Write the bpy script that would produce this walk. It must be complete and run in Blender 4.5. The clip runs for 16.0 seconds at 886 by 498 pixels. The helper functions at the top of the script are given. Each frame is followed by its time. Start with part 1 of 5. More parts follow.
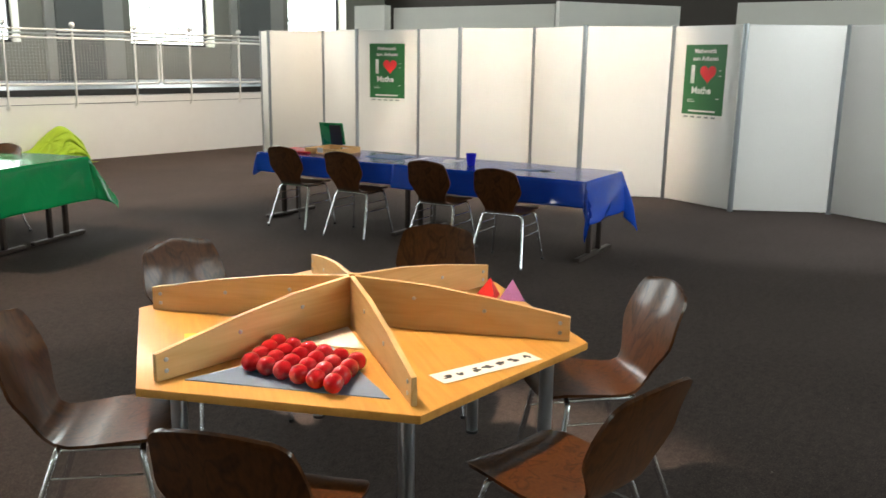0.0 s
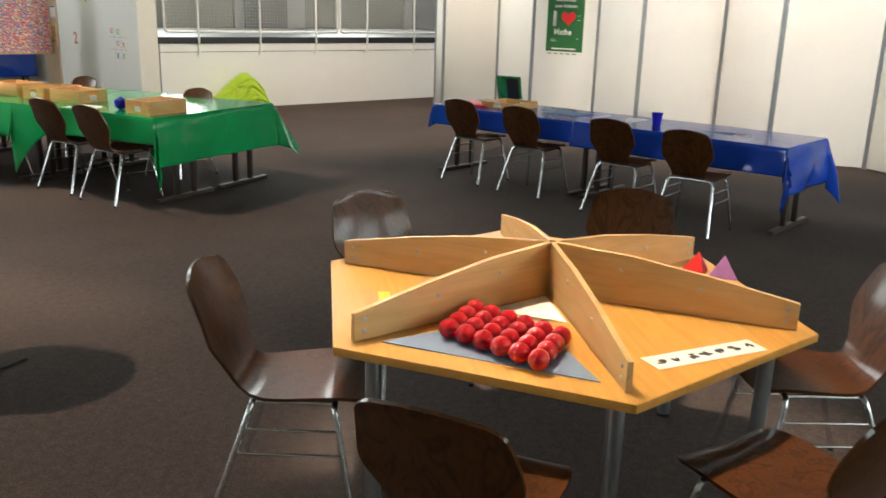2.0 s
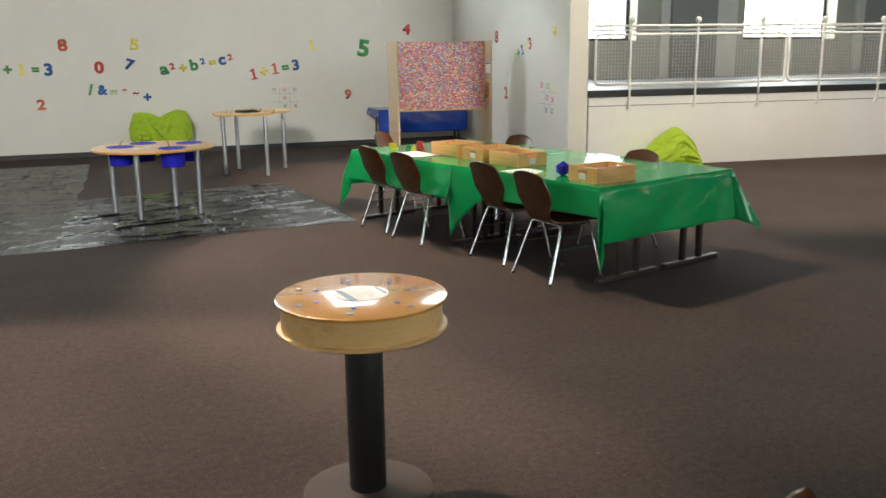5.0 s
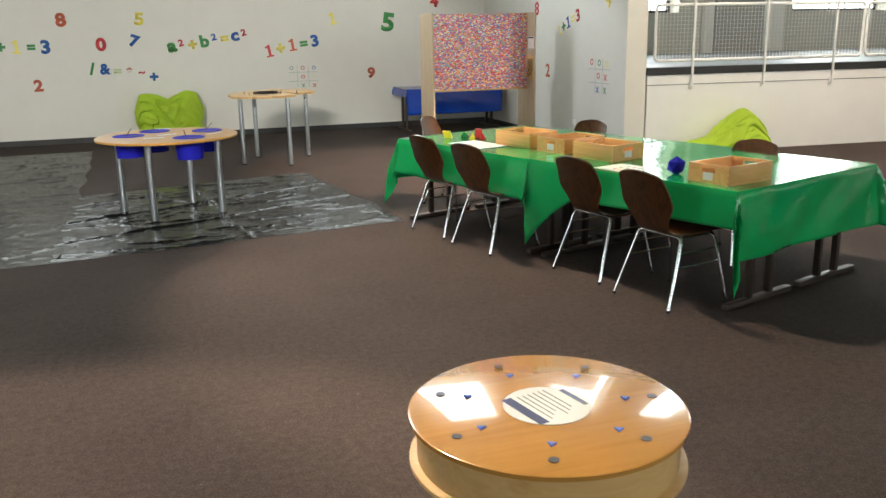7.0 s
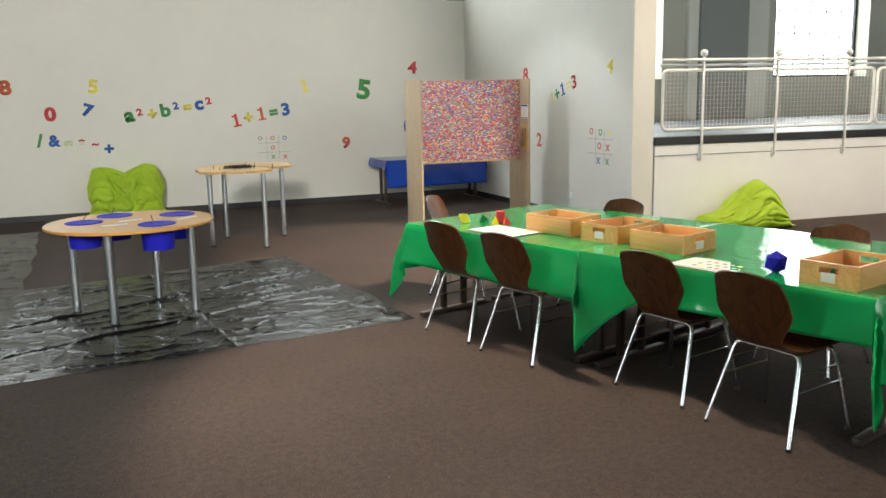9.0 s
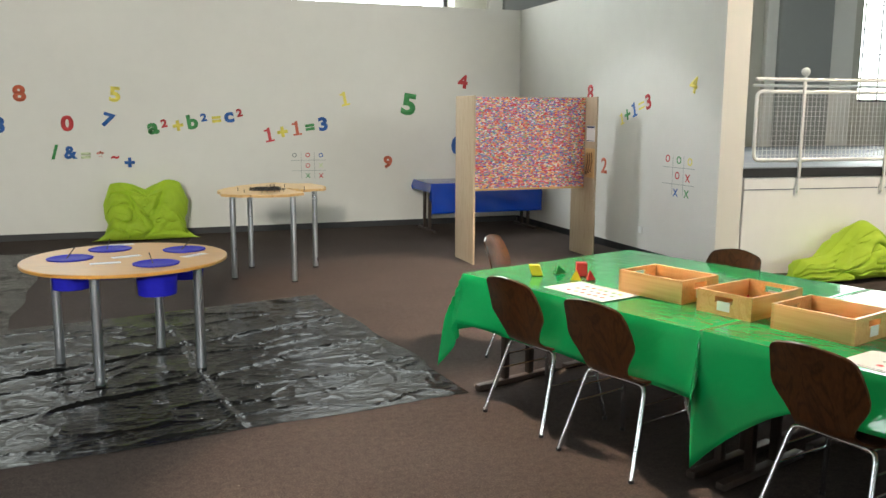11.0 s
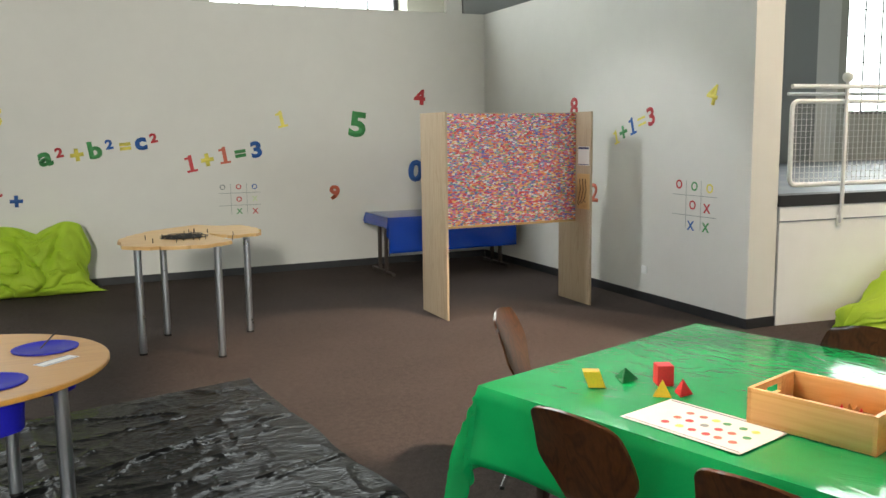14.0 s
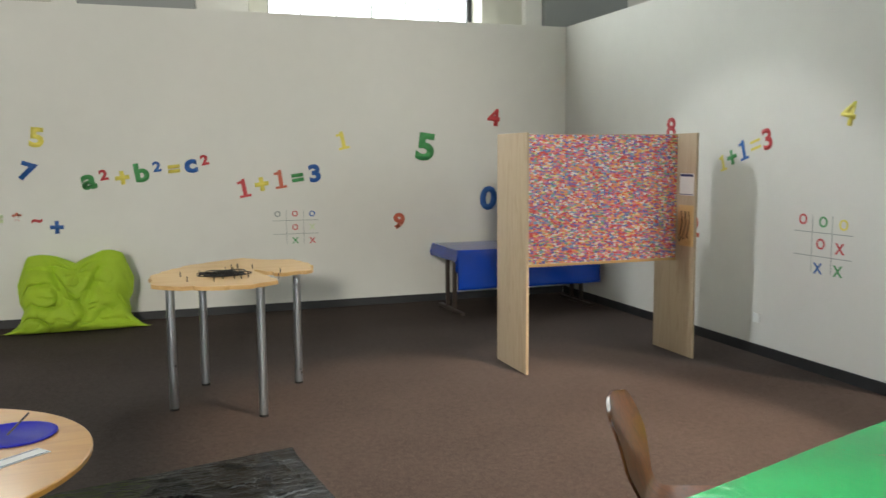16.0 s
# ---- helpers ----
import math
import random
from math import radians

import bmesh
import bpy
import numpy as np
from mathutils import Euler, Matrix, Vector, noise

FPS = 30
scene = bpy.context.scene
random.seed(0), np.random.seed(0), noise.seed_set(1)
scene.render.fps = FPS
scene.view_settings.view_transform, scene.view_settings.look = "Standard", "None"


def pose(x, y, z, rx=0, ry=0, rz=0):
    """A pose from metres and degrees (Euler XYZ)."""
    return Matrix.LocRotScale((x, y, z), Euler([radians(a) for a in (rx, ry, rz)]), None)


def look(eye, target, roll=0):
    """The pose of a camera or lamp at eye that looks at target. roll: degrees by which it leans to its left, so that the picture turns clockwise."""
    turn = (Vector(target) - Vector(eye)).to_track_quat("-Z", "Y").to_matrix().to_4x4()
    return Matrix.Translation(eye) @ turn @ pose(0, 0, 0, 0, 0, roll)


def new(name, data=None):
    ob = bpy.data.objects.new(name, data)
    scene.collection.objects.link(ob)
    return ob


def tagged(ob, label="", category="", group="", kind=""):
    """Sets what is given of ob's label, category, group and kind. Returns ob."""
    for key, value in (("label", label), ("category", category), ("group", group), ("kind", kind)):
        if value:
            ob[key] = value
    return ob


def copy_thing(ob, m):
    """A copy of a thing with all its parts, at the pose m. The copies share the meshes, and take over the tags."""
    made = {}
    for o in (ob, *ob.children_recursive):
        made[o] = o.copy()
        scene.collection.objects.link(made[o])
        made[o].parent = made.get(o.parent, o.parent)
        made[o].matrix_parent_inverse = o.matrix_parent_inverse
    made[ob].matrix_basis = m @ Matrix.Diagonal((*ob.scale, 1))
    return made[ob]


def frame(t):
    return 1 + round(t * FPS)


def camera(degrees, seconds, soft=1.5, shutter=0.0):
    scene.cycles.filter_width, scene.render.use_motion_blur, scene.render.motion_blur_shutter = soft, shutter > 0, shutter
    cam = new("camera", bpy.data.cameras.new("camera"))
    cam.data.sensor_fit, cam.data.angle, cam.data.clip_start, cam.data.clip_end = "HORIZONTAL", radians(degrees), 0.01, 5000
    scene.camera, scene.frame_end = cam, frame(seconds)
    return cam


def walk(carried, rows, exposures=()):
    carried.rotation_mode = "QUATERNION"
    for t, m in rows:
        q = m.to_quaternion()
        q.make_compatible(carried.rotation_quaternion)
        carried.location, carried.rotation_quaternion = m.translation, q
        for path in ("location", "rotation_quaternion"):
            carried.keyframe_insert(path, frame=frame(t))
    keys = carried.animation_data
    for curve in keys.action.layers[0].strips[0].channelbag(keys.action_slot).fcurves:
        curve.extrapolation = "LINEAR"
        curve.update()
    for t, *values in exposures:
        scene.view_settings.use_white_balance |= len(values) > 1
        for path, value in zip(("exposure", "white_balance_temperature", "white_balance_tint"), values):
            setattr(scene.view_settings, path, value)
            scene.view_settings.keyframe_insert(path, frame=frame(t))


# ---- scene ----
cam = camera(55.4, 16.0, 1.5, 0.22)
PATH = [
    (0, (1.184, 0.118, 1.646), (2.803, 1.208, 1.211), 0.9),
    (0.5, (1.206, 0.113, 1.639), (2.73, 1.302, 1.128), 0.8),
    (1, (1.217, 0.164, 1.622), (2.706, 1.35, 1.009), 2.0),
    (1.5, (1.238, 0.259, 1.619), (2.69, 1.486, 0.997), 1.6),
    (2, (1.238, 0.379, 1.625), (2.608, 1.731, 1.08), 1.6),
    (2.5, (1.274, 0.502, 1.626), (2.511, 1.989, 1.118), 0.5),
    (3, (1.408, 0.673, 1.628), (2.482, 2.297, 1.17), 2.1),
    (3.5, (1.466, 0.857, 1.629), (2.304, 2.607, 1.142), 1.5),
    (4, (1.431, 1.124, 1.639), (2.249, 2.891, 1.18), -0.0),
    (4.5, (1.44, 1.376, 1.621), (2.183, 3.166, 1.126), -0.3),
    (5, (1.504, 1.655, 1.641), (2.128, 3.502, 1.194), -0.8),
    (5.2, (1.505, 1.759, 1.639), (2.101, 3.615, 1.194), -0.7),
    (7.3, (1.354, 3.152, 1.617), (1.981, 4.983, 1.112), -1.4),
    (7.5, (1.332, 3.258, 1.63), (2.006, 5.073, 1.131), -1.2),
    (8, (1.363, 3.58, 1.631), (2.048, 5.41, 1.205), -0.7),
    (8.5, (1.359, 3.88, 1.625), (2.079, 5.698, 1.207), 0.5),
    (9, (1.303, 4.192, 1.643), (2.038, 6.019, 1.289), -1.2),
    (9.5, (1.338, 4.512, 1.636), (1.969, 6.383, 1.313), -0.8),
    (9.7, (1.373, 4.639, 1.648), (1.964, 6.523, 1.333), -0.6),
    (11.8, (1.712, 5.973, 1.679), (2.433, 7.811, 1.362), -0.4),
    (12, (1.72, 6.104, 1.685), (2.445, 7.943, 1.385), -1.0),
    (12.5, (1.806, 6.414, 1.68), (2.512, 8.268, 1.427), -1.8),
    (13, (1.917, 6.712, 1.695), (2.62, 8.569, 1.453), -0.6),
    (13.5, (1.943, 7.024, 1.698), (2.727, 8.847, 1.453), -1.1),
    (14, (2.022, 7.285, 1.684), (2.814, 9.101, 1.41), -0.8),
    (14.5, (2.151, 7.537, 1.689), (2.851, 9.394, 1.443), 0.2),
    (15, (2.217, 7.809, 1.665), (2.96, 9.647, 1.403), -0.3),
    (15.5, (2.252, 8.069, 1.683), (3.055, 9.884, 1.436), -1.2),
    (16, (2.334, 8.274, 1.684), (2.986, 10.152, 1.466), -0.4),
]
walk(cam, [(t, look(eye, target, roll)) for t, eye, target, roll in PATH], [(0, 0.05), (4, -0.02), (7.5, 0.12), (9.5, 0.17), (12, 0.0), (16, -0.1)])

# ---- world and light ----
world = bpy.data.worlds.new("world")
scene.world = world
world.use_nodes = True
wn = world.node_tree.nodes
sky = wn.new("ShaderNodeTexSky")
sky.sky_type = "NISHITA"
sky.sun_disc = False
sky.sun_elevation, sky.sun_rotation = radians(38), radians(200)
world.node_tree.links.new(sky.outputs[0], wn["Background"].inputs[0])
wn["Background"].inputs[1].default_value = 0.1


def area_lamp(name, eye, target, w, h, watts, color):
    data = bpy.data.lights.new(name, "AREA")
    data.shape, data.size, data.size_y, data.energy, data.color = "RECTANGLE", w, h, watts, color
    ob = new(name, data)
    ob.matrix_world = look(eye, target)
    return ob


DAY = (0.93, 0.97, 1.0)
WARM = (1.0, 0.8, 0.6)
PALE = (1.0, 0.95, 0.86)
NORTH_WINDOWS = [-1.6, 3.66, 8.9, 14.2, 19.5]
WIN_W, WIN_Z0, WIN_Z1, NORTH_Y = 2.55, 1.9, 9.2, 17.95
for wx in NORTH_WINDOWS:
    area_lamp("window_light", (wx + 1.25, NORTH_Y + 0.75, 5.55), (wx + 1.25, 0, 4.4), 2.6, 7.4, 215, DAY)
# unseen west window, added to put cool light on the screens
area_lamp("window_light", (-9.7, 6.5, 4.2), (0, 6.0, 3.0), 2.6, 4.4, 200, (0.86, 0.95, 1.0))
# unseen south windows, added as fill; watts set per window
UNSEEN_SOUTH_WINDOWS = [3.4, 6.5, 9.6, 12.7, 15.8]
for wx, watts in zip(UNSEEN_SOUTH_WINDOWS, (12, 22, 70, 130, 140)):
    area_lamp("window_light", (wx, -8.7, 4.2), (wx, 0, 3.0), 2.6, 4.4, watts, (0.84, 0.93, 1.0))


def spot(name, eye, target, watts, angle, blend, radius, color):
    data = bpy.data.lights.new(name, "SPOT")
    data.energy, data.spot_size, data.spot_blend, data.shadow_soft_size, data.color = watts, radians(angle), blend, radius, color
    ob = new(name, data)
    ob.matrix_world = look(eye, target)
    return ob


# added spots, no fixtures seen: warm pools, wall wash, cool light on panels
SPOTS = [
    ((-3.2, -7.2, 5.4), (1.2, 17.5, 1.0), 9600, 27, PALE),
    ((5.2, 4.6, 6.9), (11.3, 5.6, 1.2), 2900, 36, WARM),
    ((6.5, -5.0, 6.9), (11.2, 2.4, 1.1), 2300, 36, DAY),
    ((-0.2, 8.8, 6.9), (0.6, 4.9, 0.0), 3000, 40, WARM),
    ((9.2, 8.8, 6.9), (9.2, 11.2, 0.3), 2100, 72, WARM),
    ((1.6, 12.6, 6.9), (3.7, 7.9, 0.0), 3900, 36, WARM),
    ((6.9, 8.1, 6.9), (4.5, 12.6, 0.0), 5600, 26, WARM),
    ((-5.5, 13.7, 6.8), (6.9, 14.2, 0.6), 2200, 17, DAY),
    ((3.3, 4.4, 6.9), (3.6, 2.15, 0.7), 3700, 20, WARM),
]
for k, (eye, target, watts, angle, tone) in enumerate(SPOTS):
    spot("added_spot", eye, target, watts, angle, 0.4, 0.16 if k else 1.0, tone)


# ---- materials ----
def nodes_of(name):
    m = bpy.data.materials.new(name)
    m.use_nodes = True
    nt = m.node_tree
    return m, nt, nt.nodes, nt.links, nt.nodes["Principled BSDF"]


def coords(n, l, scale=(1, 1, 1), rot=(0, 0, 0), space="Object"):
    tc = n.new("ShaderNodeTexCoord")
    mp = n.new("ShaderNodeMapping")
    mp.inputs["Scale"].default_value = scale
    mp.inputs["Rotation"].default_value = rot
    l.new(tc.outputs[space], mp.inputs[0])
    return mp.outputs[0]


def noise_tex(n, l, vec, scale, detail=4, rough=0.55, distortion=0.0):
    t = n.new("ShaderNodeTexNoise")
    t.inputs["Scale"].default_value = scale
    t.inputs["Detail"].default_value = detail
    t.inputs["Roughness"].default_value = rough
    t.inputs["Distortion"].default_value = distortion
    l.new(vec, t.inputs["Vector"])
    return t.outputs["Fac"]


def ramp(n, l, fac, stops, mode="LINEAR"):
    r = n.new("ShaderNodeValToRGB")
    r.color_ramp.interpolation = mode
    el = r.color_ramp.elements
    while len(el) < len(stops):
        el.new(0.5)
    for e, (p, c) in zip(el, stops):
        e.position, e.color = p, (*c, 1)
    l.new(fac, r.inputs[0])
    return r.outputs[0]


def mix(n, l, fac, a, b, mode="MIX"):
    m = n.new("ShaderNodeMix")
    m.data_type, m.blend_type = "RGBA", mode
    for val, sock in ((fac, m.inputs[0]), (a, m.inputs[6]), (b, m.inputs[7])):
        if isinstance(val, (int, float)):
            sock.default_value = val
        elif isinstance(val, tuple):
            sock.default_value = (*val, 1)
        else:
            l.new(val, sock)
    return m.outputs[2]


def bump(n, l, height, bsdf, strength, distance):
    b = n.new("ShaderNodeBump")
    b.inputs["Strength"].default_value = strength
    b.inputs["Distance"].default_value = distance
    l.new(height, b.inputs["Height"])
    l.new(b.outputs[0], bsdf.inputs["Normal"])


def dim(c, f):
    return tuple(min(1.0, v * f) for v in c)


def plain(name, color, rough=0.5, metal=0.0, vary=0.12, scale=6.0, fine=120.0, bumps=0.1, dist=0.002, coat=0.0, rough_vary=0.1, spec=0.5):
    """Two-scale mottled surface."""
    m, nt, n, l, b = nodes_of(name)
    v = coords(n, l)
    big = noise_tex(n, l, v, scale, 5)
    small = noise_tex(n, l, v, fine, 3)
    c = ramp(n, l, big, [(0.3, dim(color, 1 - vary)), (0.7, dim(color, 1 + vary))])
    c = mix(n, l, 0.25, c, ramp(n, l, small, [(0.3, dim(color, 1 - 2 * vary)), (0.7, dim(color, 1 + 2 * vary))]))
    l.new(c, b.inputs["Base Color"])
    rr = ramp(n, l, big, [(0.3, (max(0.02, rough - rough_vary),) * 3), (0.7, (min(1, rough + rough_vary),) * 3)])
    l.new(rr, b.inputs["Roughness"])
    b.inputs["Metallic"].default_value = metal
    b.inputs["Coat Weight"].default_value = coat
    b.inputs["Coat Roughness"].default_value = 0.08
    b.inputs["Specular IOR Level"].default_value = spec
    if bumps:
        bump(n, l, small, b, bumps, dist)
    return m


def wood(name, light, dark, rough=0.35, axis=0, coat=0.3, grain=9.0, bumps=0.08, coat_rough=0.12, spec=0.35):
    """Veneer with long grain along the given axis."""
    m, nt, n, l, b = nodes_of(name)
    s = [7.0, 7.0, 7.0]
    s[axis] = 0.7
    v = coords(n, l, tuple(s))
    warp = noise_tex(n, l, v, 1.3, 3, 0.5, 0.6)
    s2 = [90.0, 90.0, 90.0]
    s2[axis] = 3.0
    fine = noise_tex(n, l, coords(n, l, tuple(s2)), 1.0, 4)
    rings = n.new("ShaderNodeMath")
    rings.operation = "MULTIPLY"
    l.new(warp, rings.inputs[0])
    rings.inputs[1].default_value = grain
    fr = n.new("ShaderNodeMath")
    fr.operation = "PINGPONG"
    l.new(rings.outputs[0], fr.inputs[0])
    fr.inputs[1].default_value = 1.0
    c = ramp(n, l, fr.outputs[0], [(0.0, dark), (0.45, light), (1.0, tuple((a * 2 + c2) / 3 for a, c2 in zip(light, dark)))])
    c = mix(n, l, 0.35, c, ramp(n, l, fine, [(0.35, dark), (0.62, light)]))
    info = n.new("ShaderNodeObjectInfo")
    tone = ramp(n, l, info.outputs["Random"], [(0.0, (0.86, 0.86, 0.86)), (1.0, (1, 1, 1))])
    c = mix(n, l, 1.0, c, tone, "MULTIPLY")
    l.new(c, b.inputs["Base Color"])
    b.inputs["Roughness"].default_value = rough
    b.inputs["Coat Weight"].default_value = coat
    b.inputs["Coat Roughness"].default_value = coat_rough
    b.inputs["Specular IOR Level"].default_value = spec
    bump(n, l, fine, b, bumps, 0.001)
    return m


def carpet_material():
    m, nt, n, l, b = nodes_of("carpet")
    v = coords(n, l)
    big = noise_tex(n, l, v, 0.5, 5, 0.6)
    mid = noise_tex(n, l, v, 26, 5, 0.7)
    small = noise_tex(n, l, v, 105, 4, 0.75)
    c = ramp(n, l, small, [(0.37, (0.024, 0.0185, 0.0165)), (0.52, (0.069, 0.053, 0.047)), (0.68, (0.19, 0.147, 0.132))])
    c = mix(n, l, 0.5, c, ramp(n, l, mid, [(0.36, (0.029, 0.022, 0.0195)), (0.66, (0.1, 0.077, 0.069))]))
    c = mix(n, l, 0.35, c, ramp(n, l, big, [(0.35, (0.04, 0.031, 0.028)), (0.68, (0.1, 0.078, 0.07))]))
    lint = noise_tex(n, l, v, 34, 1, 0.5)
    c = mix(n, l, ramp(n, l, lint, [(0.79, (0, 0, 0)), (0.8, (1, 1, 1))], "CONSTANT"), c, (0.16, 0.14, 0.12))
    l.new(c, b.inputs["Base Color"])
    b.inputs["Roughness"].default_value = 0.95
    b.inputs["Specular IOR Level"].default_value = 0.15
    bump(n, l, small, b, 0.6, 0.006)
    return m


def wall_material(name, color):
    m, nt, n, l, b = nodes_of(name)
    v = coords(n, l)
    big = noise_tex(n, l, v, 0.6, 5, 0.6)
    mid = noise_tex(n, l, v, 5, 4)
    small = noise_tex(n, l, v, 160, 3)
    c = ramp(n, l, big, [(0.3, dim(color, 0.95)), (0.7, dim(color, 1.03))])
    c = mix(n, l, 0.3, c, ramp(n, l, mid, [(0.25, dim(color, 0.93)), (0.7, dim(color, 1.02))]))
    l.new(c, b.inputs["Base Color"])
    b.inputs["Roughness"].default_value = 0.7
    b.inputs["Specular IOR Level"].default_value = 0.3
    bump(n, l, small, b, 0.25, 0.002)
    return m


def pvc(name, color, rough=0.07):
    """Glossy oilcloth with soft creases."""
    m, nt, n, l, b = nodes_of(name)
    v = coords(n, l)
    big = noise_tex(n, l, v, 2.2, 4, 0.5, 0.4)
    crease = noise_tex(n, l, coords(n, l, (1, 1.7, 1), (0, 0, 0.4)), 4.0, 4, 0.5, 1.6)
    fine = noise_tex(n, l, coords(n, l, (9, 17, 9), (0, 0, 0.5)), 1.0, 5, 0.6, 1.0)
    c = ramp(n, l, big, [(0.3, dim(color, 0.88)), (0.7, dim(color, 1.1))])
    l.new(c, b.inputs["Base Color"])
    b.inputs["Roughness"].default_value = rough
    b.inputs["Specular IOR Level"].default_value = 0.55
    h = mix(n, l, 0.14, crease, fine)
    bump(n, l, h, b, 0.3, 0.013)
    return m


def sheet_material():
    m, nt, n, l, b = nodes_of("plastic_sheet")
    v = coords(n, l)
    a = noise_tex(n, l, coords(n, l, (5, 24, 1), (0, 0, 0.25)), 1.0, 3, 0.5, 1.6)
    g = noise_tex(n, l, coords(n, l, (26, 11, 1), (0, 0, -0.5)), 0.8, 3, 0.5, 1.4)
    f = noise_tex(n, l, v, 22, 4, 0.6, 0.8)
    dust = noise_tex(n, l, v, 3, 6, 0.7)
    c = ramp(n, l, dust, [(0.35, (0.005, 0.0055, 0.006)), (0.75, (0.016, 0.016, 0.015))])
    l.new(c, b.inputs["Base Color"])
    l.new(ramp(n, l, f, [(0.35, (0.035, 0.035, 0.035)), (0.65, (0.09, 0.09, 0.09))]), b.inputs["Roughness"])
    b.inputs["Specular IOR Level"].default_value = 0.06
    h = mix(n, l, 0.12, mix(n, l, 0.3, a, g), f)
    bump(n, l, h, b, 0.55, 0.015)
    return m


def confetti_material():
    m, nt, n, l, b = nodes_of("confetti_picture")
    v1 = n.new("ShaderNodeTexVoronoi")
    v1.inputs["Scale"].default_value = 1.0
    l.new(coords(n, l, (40, 40, 96)), v1.inputs["Vector"])
    sep = n.new("ShaderNodeSeparateColor")
    l.new(v1.outputs["Color"], sep.inputs[0])
    stops = [(0.0, (0.72, 0.06, 0.06)), (0.16, (0.85, 0.24, 0.2)), (0.3, (0.88, 0.4, 0.12)), (0.4, (0.86, 0.7, 0.3)), (0.47, (0.88, 0.82, 0.78)),
             (0.58, (0.1, 0.16, 0.5)), (0.67, (0.2, 0.42, 0.62)), (0.76, (0.34, 0.14, 0.42)), (0.84, (0.2, 0.42, 0.22)), (0.91, (0.78, 0.22, 0.38))]
    c = ramp(n, l, sep.outputs[0], stops, "CONSTANT")
    big = noise_tex(n, l, coords(n, l), 3.0, 4)
    c = mix(n, l, 0.1, c, ramp(n, l, big, [(0.35, (0.75, 0.3, 0.2)), (0.65, (0.35, 0.3, 0.42))]))
    l.new(c, b.inputs["Base Color"])
    b.inputs["Roughness"].default_value = 0.45
    bump(n, l, sep.outputs[1], b, 0.3, 0.002)
    return m


CARPET = carpet_material()
WALL = wall_material("wall_paint", (0.72, 0.708, 0.66))
WALL_WHITE = wall_material("white_paint", (0.82, 0.82, 0.82))
OUTER = wall_material("outer_wall_paint", (0.5, 0.49, 0.42))
PILLAR = wall_material("grey_stone", (0.3, 0.31, 0.3))
CEIL = wall_material("ceiling_paint", (0.3, 0.28, 0.25))
DARK_WALL = wall_material("dark_wall_paint", (0.05, 0.042, 0.036))
BLACK_TRIM = plain("black_trim", (0.018, 0.018, 0.02), 0.55, vary=0.2)
PLATFORM = plain("platform_floor", (0.16, 0.18, 0.21), 0.5, scale=1.5)
PANEL = plain("screen_board", (0.8, 0.79, 0.76), 0.45, vary=0.03, scale=1.2, bumps=0.05)
ALU = plain("aluminium", (0.32, 0.34, 0.36), 0.38, 0.85, vary=0.08)
STEEL = plain("brushed_steel", (0.5, 0.53, 0.57), 0.3, 0.95, vary=0.04, bumps=0.0, rough_vary=0.03)
CHROME = plain("chrome", (0.8, 0.83, 0.86), 0.22, 1.0, vary=0.04, rough_vary=0.05, bumps=0.02)
DARK_STEEL = plain("brown_steel", (0.05, 0.035, 0.028), 0.42, 0.2, vary=0.15)
BLACK = plain("black_plastic", (0.015, 0.015, 0.016), 0.45, vary=0.15)
GREY_METAL = plain("grey_plate", (0.07, 0.052, 0.042), 0.65, 0.0, vary=0.1, spec=0.2)
WHITE_METAL = plain("white_lacquer", (0.82, 0.82, 0.8), 0.35, vary=0.05)
CHAIR_WOOD = wood("chair_veneer", (0.095, 0.034, 0.0095), (0.034, 0.0115, 0.0035), 0.34, 2, 0.5, 10, 0.03, 0.12, 0.15)
BEECH = wood("beech_veneer", (0.66, 0.335, 0.075), (0.56, 0.265, 0.05), 0.35, 0, 0.3, 5)
DISC = wood("varnished_disc", (0.66, 0.335, 0.075), (0.56, 0.265, 0.05), 0.22, 0, 1.0, 5, 0.01, 0.035, 0.5)
BIRCH = wood("birch_plywood", (0.74, 0.48, 0.21), (0.64, 0.38, 0.14), 0.42, 0, 0.15, 5)
PINE = wood("pine_boards", (0.8, 0.47, 0.19), (0.68, 0.35, 0.11), 0.45, 0, 0.2, 8)
ASH = wood("pale_ash_board", (0.56, 0.44, 0.3), (0.45, 0.33, 0.21), 0.5, 2, 0.05, 12)
GREEN_CLOTH = pvc("green_oilcloth", (0.006, 0.315, 0.09))
BLUE_CLOTH = pvc("blue_oilcloth", (0.006, 0.055, 0.42), 0.13)
SHEET = sheet_material()
LIME = plain("lime_fabric", (0.38, 0.56, 0.03), 0.75, vary=0.12, scale=3, fine=220, bumps=0.25)
CONFETTI = confetti_material()
RED = plain("red_lacquer", (0.52, 0.006, 0.012), 0.1, vary=0.06, coat=0.5, bumps=0.0)
RED_MATT = plain("red_card", (0.72, 0.025, 0.03), 0.5)
YELLOW = plain("yellow_plastic", (0.78, 0.55, 0.02), 0.4)
BLUE = plain("blue_plastic", (0.016, 0.016, 0.4), 0.62, spec=0.1)
NAVY = plain("navy_plastic", (0.012, 0.02, 0.1), 0.4)
GREEN_TOY = plain("green_plastic", (0.01, 0.2, 0.06), 0.3)
PURPLE = plain("purple_card", (0.45, 0.2, 0.5), 0.5)
MARKER_BLUE = plain("marker_blue", (0.08, 0.16, 0.55), 0.4)
BLUE_MAT = plain("blue_grey_mat", (0.17, 0.24, 0.36), 0.6, vary=0.05)
PAPER = plain("white_paper", (0.78, 0.76, 0.72), 0.55, vary=0.03)
INK = plain("black_ink", (0.02, 0.02, 0.025), 0.6)
